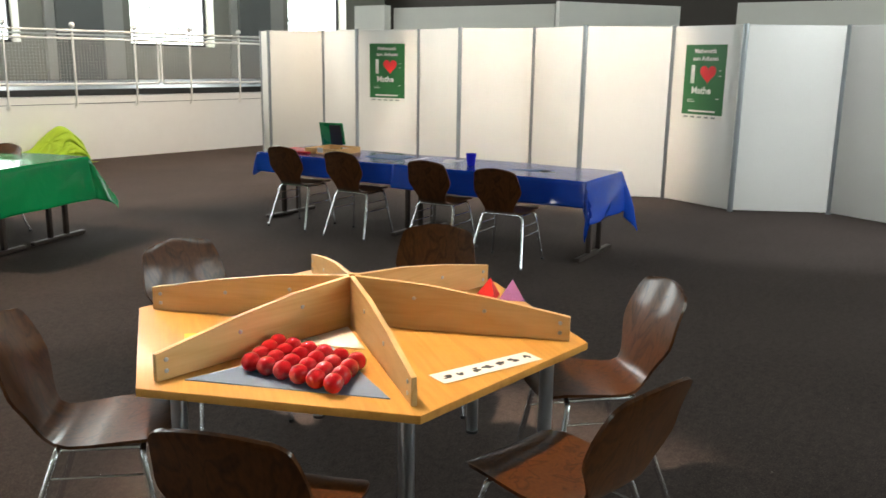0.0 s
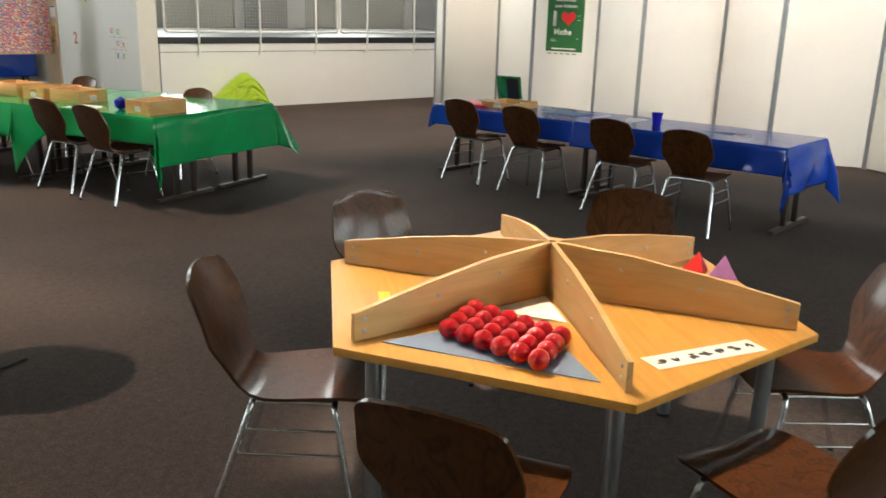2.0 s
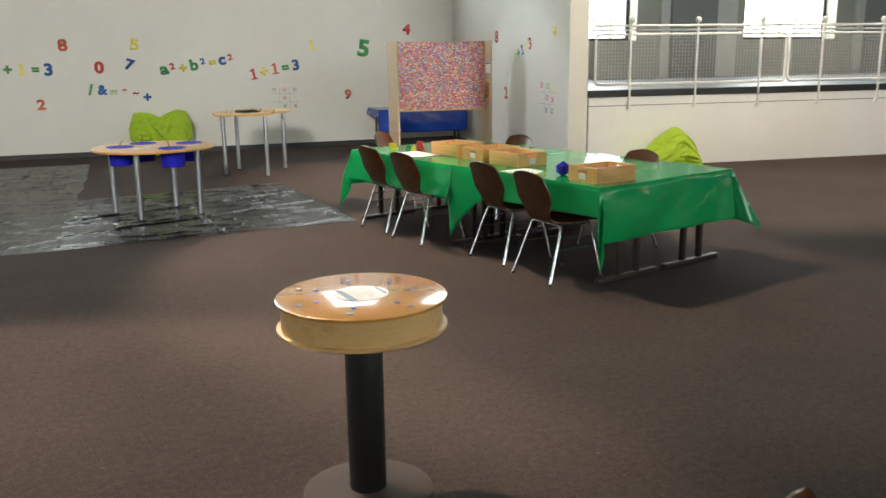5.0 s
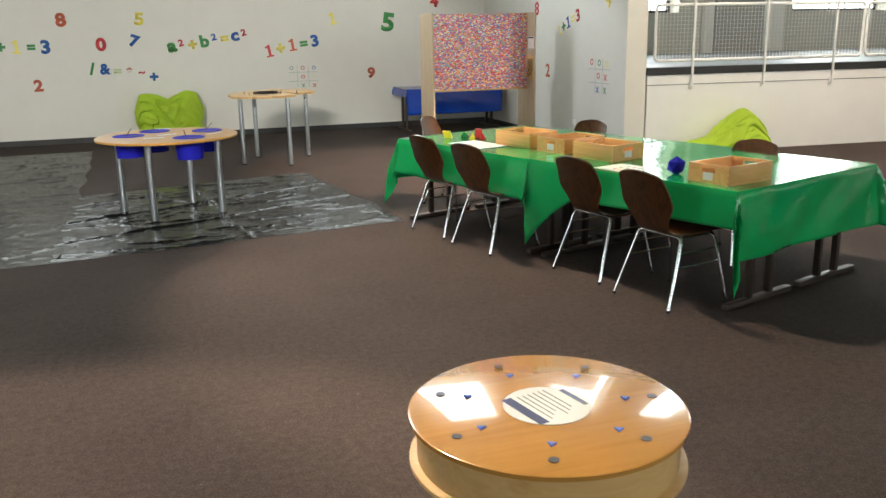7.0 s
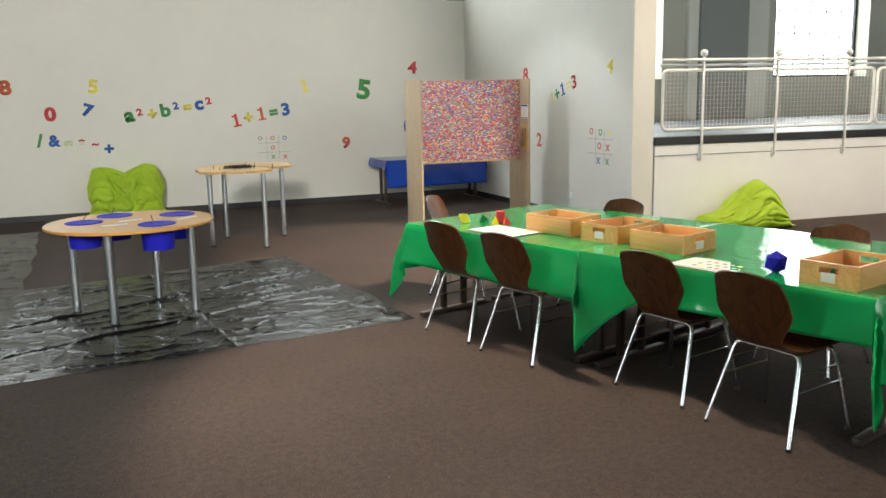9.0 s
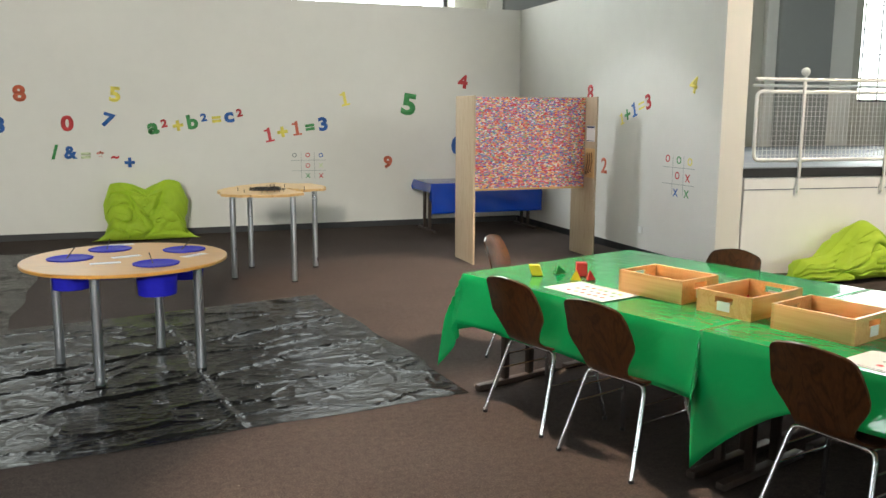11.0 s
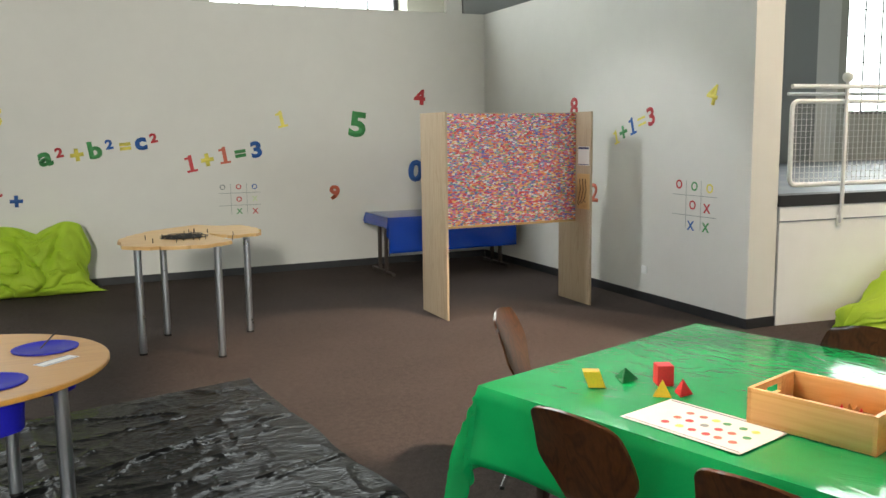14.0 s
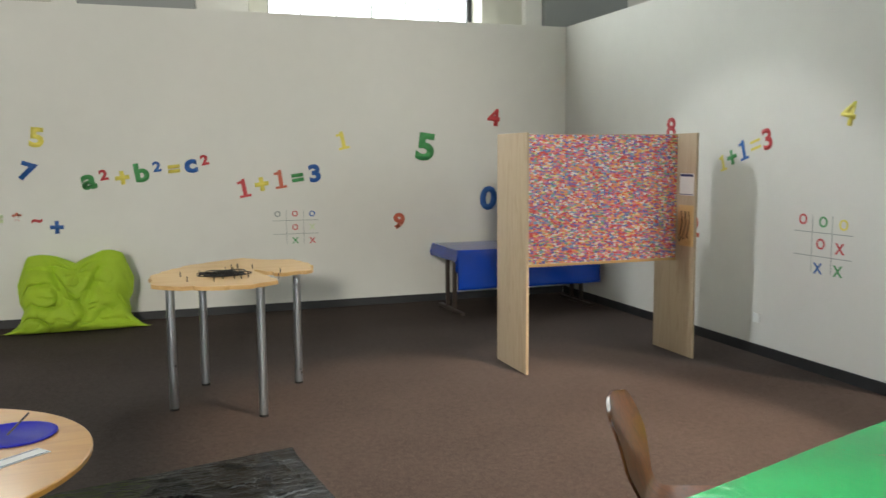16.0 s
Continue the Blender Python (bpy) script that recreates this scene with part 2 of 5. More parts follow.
POSTER_GREEN = plain("poster_green", (0.025, 0.15, 0.045), 0.4, vary=0.06)
STICK = {
    "r": plain("red_sticker", (0.55, 0.045, 0.05), 0.5), "g": plain("green_sticker", (0.06, 0.3, 0.09), 0.5),
    "b": plain("blue_sticker", (0.02, 0.11, 0.38), 0.5), "y": plain("yellow_sticker", (0.78, 0.68, 0.12), 0.5),
    "o": plain("orange_sticker", (0.55, 0.12, 0.06), 0.5), "k": plain("grey_sticker", (0.25, 0.28, 0.26), 0.5),
    "l": plain("pale_green_sticker", (0.6, 0.68, 0.42), 0.5),
}


# ---- mesh helpers ----
def box(bm, x0, x1, y0, y1, z0, z1, bev=0.0):
    vs = [bm.verts.new((x, y, z)) for x in (x0, x1) for y in (y0, y1) for z in (z0, z1)]
    fs = [bm.faces.new([vs[i] for i in f]) for f in ((0, 1, 3, 2), (4, 6, 7, 5), (0, 4, 5, 1), (2, 3, 7, 6), (0, 2, 6, 4), (1, 5, 7, 3))]
    if bev:
        es = list({e for f in fs for e in f.edges})
        bmesh.ops.bevel(bm, geom=es, offset=bev, segments=2, affect="EDGES", profile=0.5)
    return vs


def tube(bm, pts, r, seg=10, flat=1.0, closed=False):
    """Round bar along points; flat squashes its section."""
    pts = [Vector(p) for p in pts]
    rings = []
    k = len(pts)
    up = None
    for i, p in enumerate(pts):
        if closed:
            d = (pts[(i + 1) % k] - pts[i - 1]).normalized()
        else:
            d = (pts[min(i + 1, k - 1)] - pts[max(i - 1, 0)]).normalized()
        if up is None:
            up = Vector((0, 0, 1)) if abs(d.z) < 0.9 else Vector((0, 1, 0))
        side = d.cross(up).normalized()
        up = side.cross(d).normalized()
        rings.append([bm.verts.new(p + side * (r * math.cos(a)) + up * (r * flat * math.sin(a))) for a in (2 * math.pi * j / seg for j in range(seg))])
    m = k if closed else k - 1
    for i in range(m):
        a, b = rings[i], rings[(i + 1) % k]
        for j in range(seg):
            bm.faces.new((a[j], b[j], b[(j + 1) % seg], a[(j + 1) % seg]))
    if not closed:
        bm.faces.new(rings[0])
        bm.faces.new(rings[-1][::-1])


def prism(bm, poly, z0, z1, bev=0.0):
    a = [bm.verts.new((x, y, z0)) for x, y in poly]
    b = [bm.verts.new((x, y, z1)) for x, y in poly]
    fs = [bm.faces.new(a[::-1]), bm.faces.new(b)]
    k = len(poly)
    for i in range(k):
        fs.append(bm.faces.new((a[i], a[(i + 1) % k], b[(i + 1) % k], b[i])))
    if bev:
        es = [e for f in fs[:2] for e in f.edges]
        bmesh.ops.bevel(bm, geom=es, offset=bev, segments=2, affect="EDGES", profile=0.5)


def lathe(bm, prof, seg=40, cx=0.0, cy=0.0):
    """Turned shape from (radius, z) points; radius 0 closes it."""
    rings = []
    for r, z in prof:
        if r <= 0:
            rings.append([bm.verts.new((cx, cy, z))])
        else:
            rings.append([bm.verts.new((cx + r * math.cos(2 * math.pi * j / seg), cy + r * math.sin(2 * math.pi * j / seg), z)) for j in range(seg)])
    for a, b in zip(rings, rings[1:]):
        for j in range(seg):
            k = (j + 1) % seg
            if len(a) == 1:
                bm.faces.new((a[0], b[j], b[k]))
            elif len(b) == 1:
                bm.faces.new((a[j], b[0], a[k]))
            else:
                bm.faces.new((a[j], b[j], b[k], a[k]))


def finish(name, bm, material, smooth=True):
    bmesh.ops.recalc_face_normals(bm, faces=bm.faces)
    me = bpy.data.meshes.new(name)
    bm.to_mesh(me)
    bm.free()
    me.materials.append(material)
    if smooth:
        me.polygons.foreach_set("use_smooth", [True] * len(me.polygons))
        me.set_sharp_from_angle(angle=radians(38))
    return me


def part(name, bm, material, parent=None, label="", m=None, smooth=True):
    ob = new(name, finish(name, bm, material, smooth))
    if parent is not None:
        ob.parent = parent
    if m is not None:
        ob.matrix_basis = m
    if label:
        ob["label"] = label
    return ob


def structure(name, bm, material, label, category):
    return tagged(part(name, bm, material, None, "", None, False), label, category, "", "structure")


def empty(name, m, label, category, group=""):
    ob = new(name)
    ob.matrix_basis = m
    ob.empty_display_size = 0.05
    return tagged(ob, label, category, group)


def arc(cx, cy, r, a0, a1, k=6):
    return [(cx + r * math.cos(radians(a0 + (a1 - a0) * i / k)), cy + r * math.sin(radians(a0 + (a1 - a0) * i / k))) for i in range(k + 1)]


def rounded(x0, x1, y0, y1, r, k=5):
    return arc(x1 - r, y1 - r, r, 0, 90, k) + arc(x0 + r, y1 - r, r, 90, 180, k) + arc(x0 + r, y0 + r, r, 180, 270, k) + arc(x1 - r, y0 + r, r, 270, 360, k)


# ---- the hall ----
ROOM_X0, ROOM_X1, ROOM_Y0, CEIL_Z = -9.0, 24.0, -8.0, 10.2
WALL_Y, WALL_X, WALL_TOP = 17.58, 7.15, 3.22
bm = bmesh.new()
box(bm, ROOM_X0 - 0.4, ROOM_X1 + 0.4, ROOM_Y0 - 0.4, NORTH_Y + 0.6, -0.3, 0.0)
structure("floor", bm, CARPET, "dark brown flecked needle-felt carpet floor", "floor")
bm = bmesh.new()
box(bm, ROOM_X0 - 0.4, ROOM_X1 + 0.4, ROOM_Y0 - 0.4, NORTH_Y + 0.6, CEIL_Z, CEIL_Z + 0.2)
structure("ceiling", bm, CEIL, "high plain dim ceiling of the hall", "ceiling")


def wall_with_openings(name, length, height, thick, openings, m, material, label):
    """Wall along local x with rectangular openings (x0, x1, z0, z1)."""
    bm = bmesh.new()
    cuts = sorted(openings)
    x = 0.0
    for x0, x1, z0, z1 in cuts:
        if x0 > x:
            box(bm, x, x0, 0, thick, 0, height)
        if z0 > 0:
            box(bm, x0, x1, 0, thick, 0, z0)
        if z1 < height:
            box(bm, x0, x1, 0, thick, z1, height)
        x = x1
    if x < length:
        box(bm, x, length, 0, thick, 0, height)
    ob = structure(name, bm, material, label, "wall")
    ob.matrix_basis = m
    return ob


def window(name, w, h, m):
    """Steel sash with glazing bars."""
    win = new(name)
    win.matrix_basis = m
    tagged(win, "tall steel-framed hall window with small panes", "window", "", "structure")
    bm = bmesh.new()
    for x0, x1, z0, z1 in ((0, 0.06, 0, h), (w - 0.06, w, 0, h), (0.06, w - 0.06, 0, 0.06), (0.06, w - 0.06, h - 0.06, h)):
        box(bm, x0, x1, 0.0, 0.06, z0, z1)
    part("window_frame", bm, BLACK_TRIM, win)
    bm = bmesh.new()
    nx = 6
    for i in range(1, nx):
        box(bm, w * i / nx - 0.008, w * i / nx + 0.008, 0.02, 0.045, 0.06, h - 0.06)
    k = int(h / 0.45)
    for i in range(1, k):
        box(bm, 0.06, w - 0.06, 0.024, 0.041, h * i / k - 0.008, h * i / k + 0.008)
    part("glazing_bars", bm, BLACK_TRIM, win)
    bm = bmesh.new()
    box(bm, -0.05, w + 0.05, -0.32, 0.0, -0.06, -0.002, 0.01)
    part("window_sill", bm, WALL_WHITE, win)
    return win


north_len = ROOM_X1 - ROOM_X0
wall_with_openings("wall_north", north_len, CEIL_Z, 0.45, [(wx - ROOM_X0, wx - ROOM_X0 + WIN_W, WIN_Z0, WIN_Z1) for wx in NORTH_WINDOWS],
                   pose(ROOM_X0, NORTH_Y, 0), OUTER, "grey-beige plastered outer wall with tall windows")
for i, wx in enumerate(NORTH_WINDOWS):
    window("window_%d" % (i + 1), WIN_W, WIN_Z1 - WIN_Z0, pose(wx, NORTH_Y + 0.34, WIN_Z0))
# unseen wall; its one window is added for the cool fill
wall_with_openings("wall_west", NORTH_Y - ROOM_Y0, CEIL_Z, 0.4, [(wy - ROOM_Y0 - 1.25, wy - ROOM_Y0 + 1.25, 2.0, 6.4) for wy in (6.5,)],
                   pose(ROOM_X0, ROOM_Y0, 0, 0, 0, 90), OUTER, "grey-beige plastered outer wall with tall windows")
for i, wy in enumerate((6.5,)):
    window("window_%d" % (i + 6), 2.5, 4.4, pose(ROOM_X0 - 0.3, wy - 1.25, 2.0, 0, 0, 90))
# unseen wall; its windows are added for the fill from the south
wall_with_openings("wall_south", ROOM_X1 - ROOM_X0, CEIL_Z, 0.4, [(wx - ROOM_X0 - 1.25, wx - ROOM_X0 + 1.25, 2.0, 6.4) for wx in UNSEEN_SOUTH_WINDOWS],
                   pose(ROOM_X0, ROOM_Y0 - 0.4, 0), OUTER, "grey-beige plastered outer wall with tall windows")
for i, wx in enumerate(UNSEEN_SOUTH_WINDOWS):
    window("window_%d" % (i + 7), 2.5, 4.4, pose(wx + 1.25, ROOM_Y0 - 0.34, 2.0, 0, 0, 180))
bm = bmesh.new()
box(bm, ROOM_X1, ROOM_X1 + 0.4, ROOM_Y0, NORTH_Y, 0, CEIL_Z)
structure("wall_east", bm, DARK_WALL, "dark far end wall of the hall", "wall")

for px in (-2.9, 1.72, 6.97, 12.22, 17.5):
    bm = bmesh.new()
    box(bm, px, px + 1.16, NORTH_Y - 0.16, NORTH_Y, 0, CEIL_Z, 0.02)
    structure("pillar", bm, PILLAR, "grey veined stone pilaster between hall windows", "pillar")
    # paler paint stands in for daylight on the window reveals
    bm = bmesh.new()
    box(bm, px - 0.24, px - 0.004, NORTH_Y - 0.1, NORTH_Y, 0, CEIL_Z, 0.015)
    box(bm, px + 1.164, px + 1.72, NORTH_Y - 0.1, NORTH_Y, 0, CEIL_Z, 0.015)
    structure("trim", bm, WALL, "plaster strips beside the pilaster, paler in place of window-lit reveals", "trim")

# bright overcast sky and trees outside; west and south ones only back added windows
def glow_material(name, low, high, strength):
    m, nt, n, l, b = nodes_of(name)
    v = coords(n, l)
    fac = noise_tex(n, l, v, 0.9, 6, 0.65)
    c = ramp(n, l, fac, [(0.35, low), (0.6, high)])
    em = n.new("ShaderNodeEmission")
    l.new(c, em.inputs[0])
    em.inputs[1].default_value = strength
    l.new(em.outputs[0], n["Material Output"].inputs[0])
    return m


GLOW = glow_material("bright_outdoors", (0.7, 0.8, 0.62), (0.9, 0.96, 1.0), 6.5)
for nm, x0, x1, y0, y1 in (("north", -14, 32, 21.5, 21.6), ("west", -13.1, -13.0, -12, 20), ("south", -14, 30, -12.1, -12.0)):
    bm = bmesh.new()
    box(bm, x0, x1, y0, y1, -0.3, 14)
    structure("backdrop_" + nm, bm, GLOW, "blown-out bright daylight and trees outside the windows", "backdrop")

# unseen housings for the added spots
for eye, target, watts, angle, tone in SPOTS:
    sl = empty("ceiling_spotlight", pose(*eye), "unseen black spotlight housing added under the hall ceiling", "lamp", "ceiling spotlights")
    bm = bmesh.new()
    lathe(bm, [(0.12, -0.02), (0.13, -0.02), (0.13, 0.2), (0.1, 0.28), (0, 0.28)], 24)
    part("housing", bm, BLACK, sl, "", look((0, 0, 0), Vector(target) - Vector(eye)))
    bm = bmesh.new()
    tube(bm, [(0, 0, 0.2), (0, 0, CEIL_Z - eye[2])], 0.02, 10)
    part("stem", bm, BLACK, sl)

# painted partition walls
bm = bmesh.new()
box(bm, -6.0, WALL_X + 0.3, WALL_Y, WALL_Y + 0.12, 0, WALL_TOP)
structure("wall_partition_back", bm, WALL, "cream painted partition wall with coloured numbers", "wall")
bm = bmesh.new()
box(bm, WALL_X, WALL_X + 0.3, 12.66, WALL_Y - 0.002, 0, WALL_TOP)
structure("wall_partition_side", bm, WALL, "cream painted partition wall with coloured numbers", "wall")
bm = bmesh.new()
box(bm, -6.0, WALL_X - 0.02, WALL_Y - 0.018, WALL_Y - 0.002, 0.0, 0.085)
box(bm, WALL_X - 0.018, WALL_X - 0.002, 12.64, WALL_Y - 0.02, 0.0, 0.085)
box(bm, WALL_X, WALL_X + 0.3, 12.642, 12.658, 0.0, 0.085)
structure("baseboard", bm, BLACK_TRIM, "black baseboard along the partition walls", "baseboard")
# unseen wall, added to close off the corner on the left
bm = bmesh.new()
box(bm, -6.12, -6.0, 9.0, WALL_Y + 0.12, 0, WALL_TOP)
structure("wall_added_left", bm, WALL, "unseen cream partition wall added to close the corner", "wall")

# raised gallery with its white front
PAR_A = math.degrees(math.atan2(-0.46, 5.2))
PAR = pose(7.46, 12.64, 0, 0, 0, PAR_A)
bm = bmesh.new()
box(bm, 0.0, 13.0, 0, 0.14, 0, 1.02)
gal = structure("wall_gallery_front", bm, WALL_WHITE, "white painted front wall of the raised gallery", "wall")
gal.matrix_basis = PAR
bm = bmesh.new()
box(bm, 0.0, 13.0, -0.006, 0.0, 0.89, 0.9)
lip = structure("trim", bm, PLATFORM, "thin shadow joint in the gallery front", "trim")
lip.matrix_basis = PAR
bm = bmesh.new()
box(bm, -0.01, 13.0, -0.012, 0.16, 1.022, 1.118, 0.004)
cap = structure("trim", bm, BLACK_TRIM, "black edge strip on the gallery front", "trim")
cap.matrix_basis = PAR
bm = bmesh.new()
prism(bm, [(7.46, 12.8), (20.4, 11.66), (20.4, NORTH_Y - 0.17), (7.46, NORTH_Y - 0.17)], 0.9, 1.105)
structure("floor_gallery", bm, PLATFORM, "blue-grey floor of the raised gallery", "floor")

# far rooms beyond the screens
for i, (x0, x1, y0, y1, z1) in enumerate(((15.5, 15.64, 7.39, 11.07, 2.69), (15.3, 15.5, 11.15, 11.95, 2.74), (15.5, 15.64, -3.0, 4.12, 2.63))):
    bm = bmesh.new()
    box(bm, x0, x1, y0, y1, 0, z1)
    structure("wall_far_%d" % (i + 1), bm, WALL, "cream low partition wall beyond the folding screens", "wall")
bm = bmesh.new()
box(bm, 0, 2.6, -0.14, 0, 0, 2.73)
far = structure("wall_far_4", bm, WALL, "cream low partition wall running back beyond the screens", "wall")
far.matrix_basis = pose(15.51, 7.37, 0, 0, 0, -35)

# ---- folding screens ----
POSTS = [(11.75, 11.05), (11.52, 10.64), (11.73, 9.61), (11.38, 8.62), (11.56, 7.58), (11.17, 6.61), (11.42, 5.59), (10.96, 4.65), (11.4, 3.69), (11.01, 2.75), (11.55, 1.79), (11.1, 0.85), (11.55, -0.1), (11.15, -1.05)]
SCREEN_H = 2.09
screen = empty("folding_screen", pose(11.4, 5.0, 0), "zigzag row of white exhibition screens with grey posts", "screen")
inv = pose(-11.4, -5.0, 0)


def between(a, b, z=0.0):
    """Pose at a, x towards b."""
    return pose(a[0], a[1], z, 0, 0, math.degrees(math.atan2(b[1] - a[1], b[0] - a[0])))


for a, b in zip(POSTS, POSTS[1:]):
    ln = math.dist(a, b)
    bm = bmesh.new()
    box(bm, 0.03, ln - 0.03, -0.012, 0.012, 0.02, SCREEN_H - 0.01, 0.003)
    part("screen_panel", bm, PANEL, screen, "", inv @ between(a, b))
    bm = bmesh.new()
    box(bm, 0.03, ln - 0.03, -0.016, 0.016, SCREEN_H - 0.012, SCREEN_H, 0.003)
    part("top_rail", bm, WHITE_METAL, screen, "", inv @ between(a, b))
for p in POSTS:
    bm = bmesh.new()
    tube(bm, [(0, 0, 0), (0, 0, SCREEN_H + 0.01)], 0.032, 12)
    part("post", bm, ALU, screen, "", inv @ pose(p[0], p[1], 0))


# ---- lettering ----
def text_mesh(chars, height, bold=0.0, depth=0.0012):
    cu = bpy.data.curves.new("lettering", "FONT")
    cu.body, cu.extrude, cu.offset, cu.size, cu.resolution_u = chars, 0.0, bold, 1.0, 3
    ob = bpy.data.objects.new("lettering", cu)
    me = bpy.data.meshes.new_from_object(ob)
    bpy.data.objects.remove(ob)
    co = np.array([v.co[:] for v in me.vertices])
    lo, hi = co.min(0), co.max(0)
    s = height / (hi[1] - lo[1])
    for v in me.vertices:
        v.co = ((v.co.x - (lo[0] + hi[0]) / 2) * s, (v.co.y - (lo[1] + hi[1]) / 2) * s, 0)
    bm = bmesh.new()
    bm.from_mesh(me)
    bpy.data.meshes.remove(me)
    ext = bmesh.ops.extrude_face_region(bm, geom=bm.faces[:])
    bmesh.ops.translate(bm, vec=(0, 0, depth), verts=[g for g in ext["geom"] if isinstance(g, bmesh.types.BMVert)])
    return bm


def facing(x_axis, origin):
    x = Vector((x_axis[0], x_axis[1], 0)).normalized()
    z = x.cross(Vector((0, 0, 1)))
    m = Matrix((x, Vector((0, 0, 1)), z)).transposed().to_4x4()
    m.translation = origin
    return m


COLOUR = {"r": "red", "g": "green", "b": "blue", "y": "yellow", "o": "orange-red", "k": "grey", "l": "pale green"}


def numeral_one(h):
    """Bold figure one with a foot and a flag."""
    bm = bmesh.new()
    pts = [(-0.3, -0.5), (0.32, -0.5), (0.32, -0.37), (0.12, -0.37), (0.12, 0.5), (-0.03, 0.5), (-0.11, 0.41), (-0.3, 0.38), (-0.3, 0.26), (-0.1, 0.26), (-0.1, -0.37), (-0.3, -0.37)]
    prism(bm, [(x * h, y * h) for x, y in pts], 0.0, 0.0012)
    return bm


def sticker(ch, col, pos, h, m0, rot=0.0, bold=0.045):
    bm = numeral_one(h) if ch == "1" else text_mesh(ch, h, bold)
    if ch.isalnum() and ch != "1" and bold:
        bmesh.ops.scale(bm, vec=(1.13, 1, 1), verts=bm.verts)
    ob = part("wall_sticker", bm, STICK[col], None, "", m0 @ pose(pos[0], pos[1], 0.001, 0, 0, rot), False)
    what = "number" if ch.isdigit() else "letter" if ch.isalpha() else "sign"
    return tagged(ob, "%s %s sticker %s on the cream wall" % (COLOUR[col], what, ch if ch.isalnum() else "mark"), "sticker", "wall numbers")


BACK = facing((1, 0), (0, WALL_Y, 0))
SIDE = facing((0, -1), (WALL_X, 0, 0))
for ch, col, x, z, h, rot in (
    ("1", "r", -0.94, 1.52, 0.2, 2), ("+", "g", -0.72, 1.51, 0.13, 0), ("1", "y", -0.51, 1.51, 0.2, 0), ("=", "g", -0.3, 1.5, 0.08, 0), ("3", "b", -0.1, 1.5, 0.21, 0),
    ("8", "o", 0.16, 1.9, 0.21, 4), ("5", "y", 1.3, 1.9, 0.2, -4), ("0", "r", 0.7, 1.52, 0.21, 0), ("7", "b", 1.2, 1.56, 0.19, -18), ("2", "o", -0.27, 0.92, 0.18, 0),
    ("/", "g", 0.53, 1.15, 0.19, 0), ("&", "b", 0.72, 1.14, 0.17, 0), ("=", "l", 0.9, 1.1, 0.08, 0), ("*", "o", 1.08, 1.11, 0.1, 0), ("~", "r", 1.26, 1.07, 0.05, 0), ("+", "b", 1.44, 1.0, 0.13, 0),
    ("a", "g", 1.76, 1.45, 0.155, 8), ("2", "r", 1.9, 1.52, 0.11, 10), ("+", "y", 2.08, 1.49, 0.14, 8), ("b", "g", 2.27, 1.54, 0.2, 8), ("2", "b", 2.42, 1.6, 0.11, 8), ("=", "y", 2.59, 1.575, 0.085, 6), ("c", "b", 2.76, 1.6, 0.145, 8), ("2", "r", 2.9, 1.665, 0.11, 10),
    ("1", "r", 3.3, 1.36, 0.2, 10), ("+", "y", 3.49, 1.4, 0.15, 8), ("1", "o", 3.69, 1.45, 0.2, 8), ("=", "g", 3.88, 1.465, 0.09, 8), ("3", "b", 4.07, 1.51, 0.2, 8),
    ("1", "y", 4.39, 1.87, 0.2, 12), ("5", "g", 5.36, 1.795, 0.32, -8), ("4", "r", 6.21, 2.14, 0.2, -4), ("9", "o", 5.03, 0.95, 0.19, -6), ("0", "b", 6.14, 1.19, 0.29, -6),
):
    sticker(ch, col, (x, z), h, BACK, rot)
for ch, col, x, z in (("o", "k", 3.65, 1.07), ("o", "r", 3.84, 1.07), ("o", "b", 4.03, 1.065), ("o", "r", 3.84, 0.92), ("x", "l", 4.03, 0.92), ("x", "g", 3.84, 0.775), ("x", "r", 4.03, 0.77)):
    sticker(ch, col, (x, z), 0.065, BACK, 0, 0.0)
for ch, col, y, z, h, rot in (
    ("8", "r", 15.36, 1.94, 0.21, 0), ("2", "o", 14.95, 1.02, 0.2, 0), ("1", "y", 14.56, 1.61, 0.14, 16), ("+", "g", 14.44, 1.66, 0.13, 16), ("1", "b", 14.29, 1.72, 0.17, 16), ("=", "y", 14.14, 1.765, 0.08, 16), ("3", "r", 14.0, 1.81, 0.18, 16),
    ("4", "y", 13.15, 1.98, 0.18, -14), ("o", "r", 13.56, 1.18, 0.085, 0), ("o", "g", 13.35, 1.17, 0.085, 0), ("o", "y", 13.15, 1.16, 0.085, 0), ("o", "r", 13.37, 1.0, 0.085, 0), ("x", "r", 13.18, 0.98, 0.085, 0), ("x", "b", 13.39, 0.81, 0.085, 0), ("x", "g", 13.19, 0.81, 0.085, 0),
):
    sticker(ch, col, (-y, z), h, SIDE, rot, 0.028 if h > 0.1 else 0.0)
for m0, lines in ((BACK, ((3.6, 4.1, 0.993, 0.998), (3.6, 4.1, 0.845, 0.85), (3.743, 3.747, 0.74, 1.11), (3.933, 3.937, 0.74, 1.11))),
                  (SIDE, ((-13.65, -13.06, 1.083, 1.088), (-13.65, -13.06, 0.9, 0.905), (-13.462, -13.458, 0.78, 1.22), (-13.262, -13.258, 0.78, 1.22)))):
    bm = bmesh.new()
    for j, (a, b, c, d) in enumerate(lines):
        box(bm, a, b, c, d, 0.001, 0.0018 + 0.0006 * (j > 1))
    tagged(part("wall_grid_lines", bm, STICK["k"], None, "", m0, False), "thin grey tic-tac-toe grid lines on the cream wall", "sticker", "wall numbers")

bm = bmesh.new()
box(bm, -0.04, 0.04, -0.04, 0.04, 0.0, 0.012, 0.004)
socket = part("wall_socket", bm, WHITE_METAL, None, "", SIDE @ pose(-14.05, 0.31, 0.001))
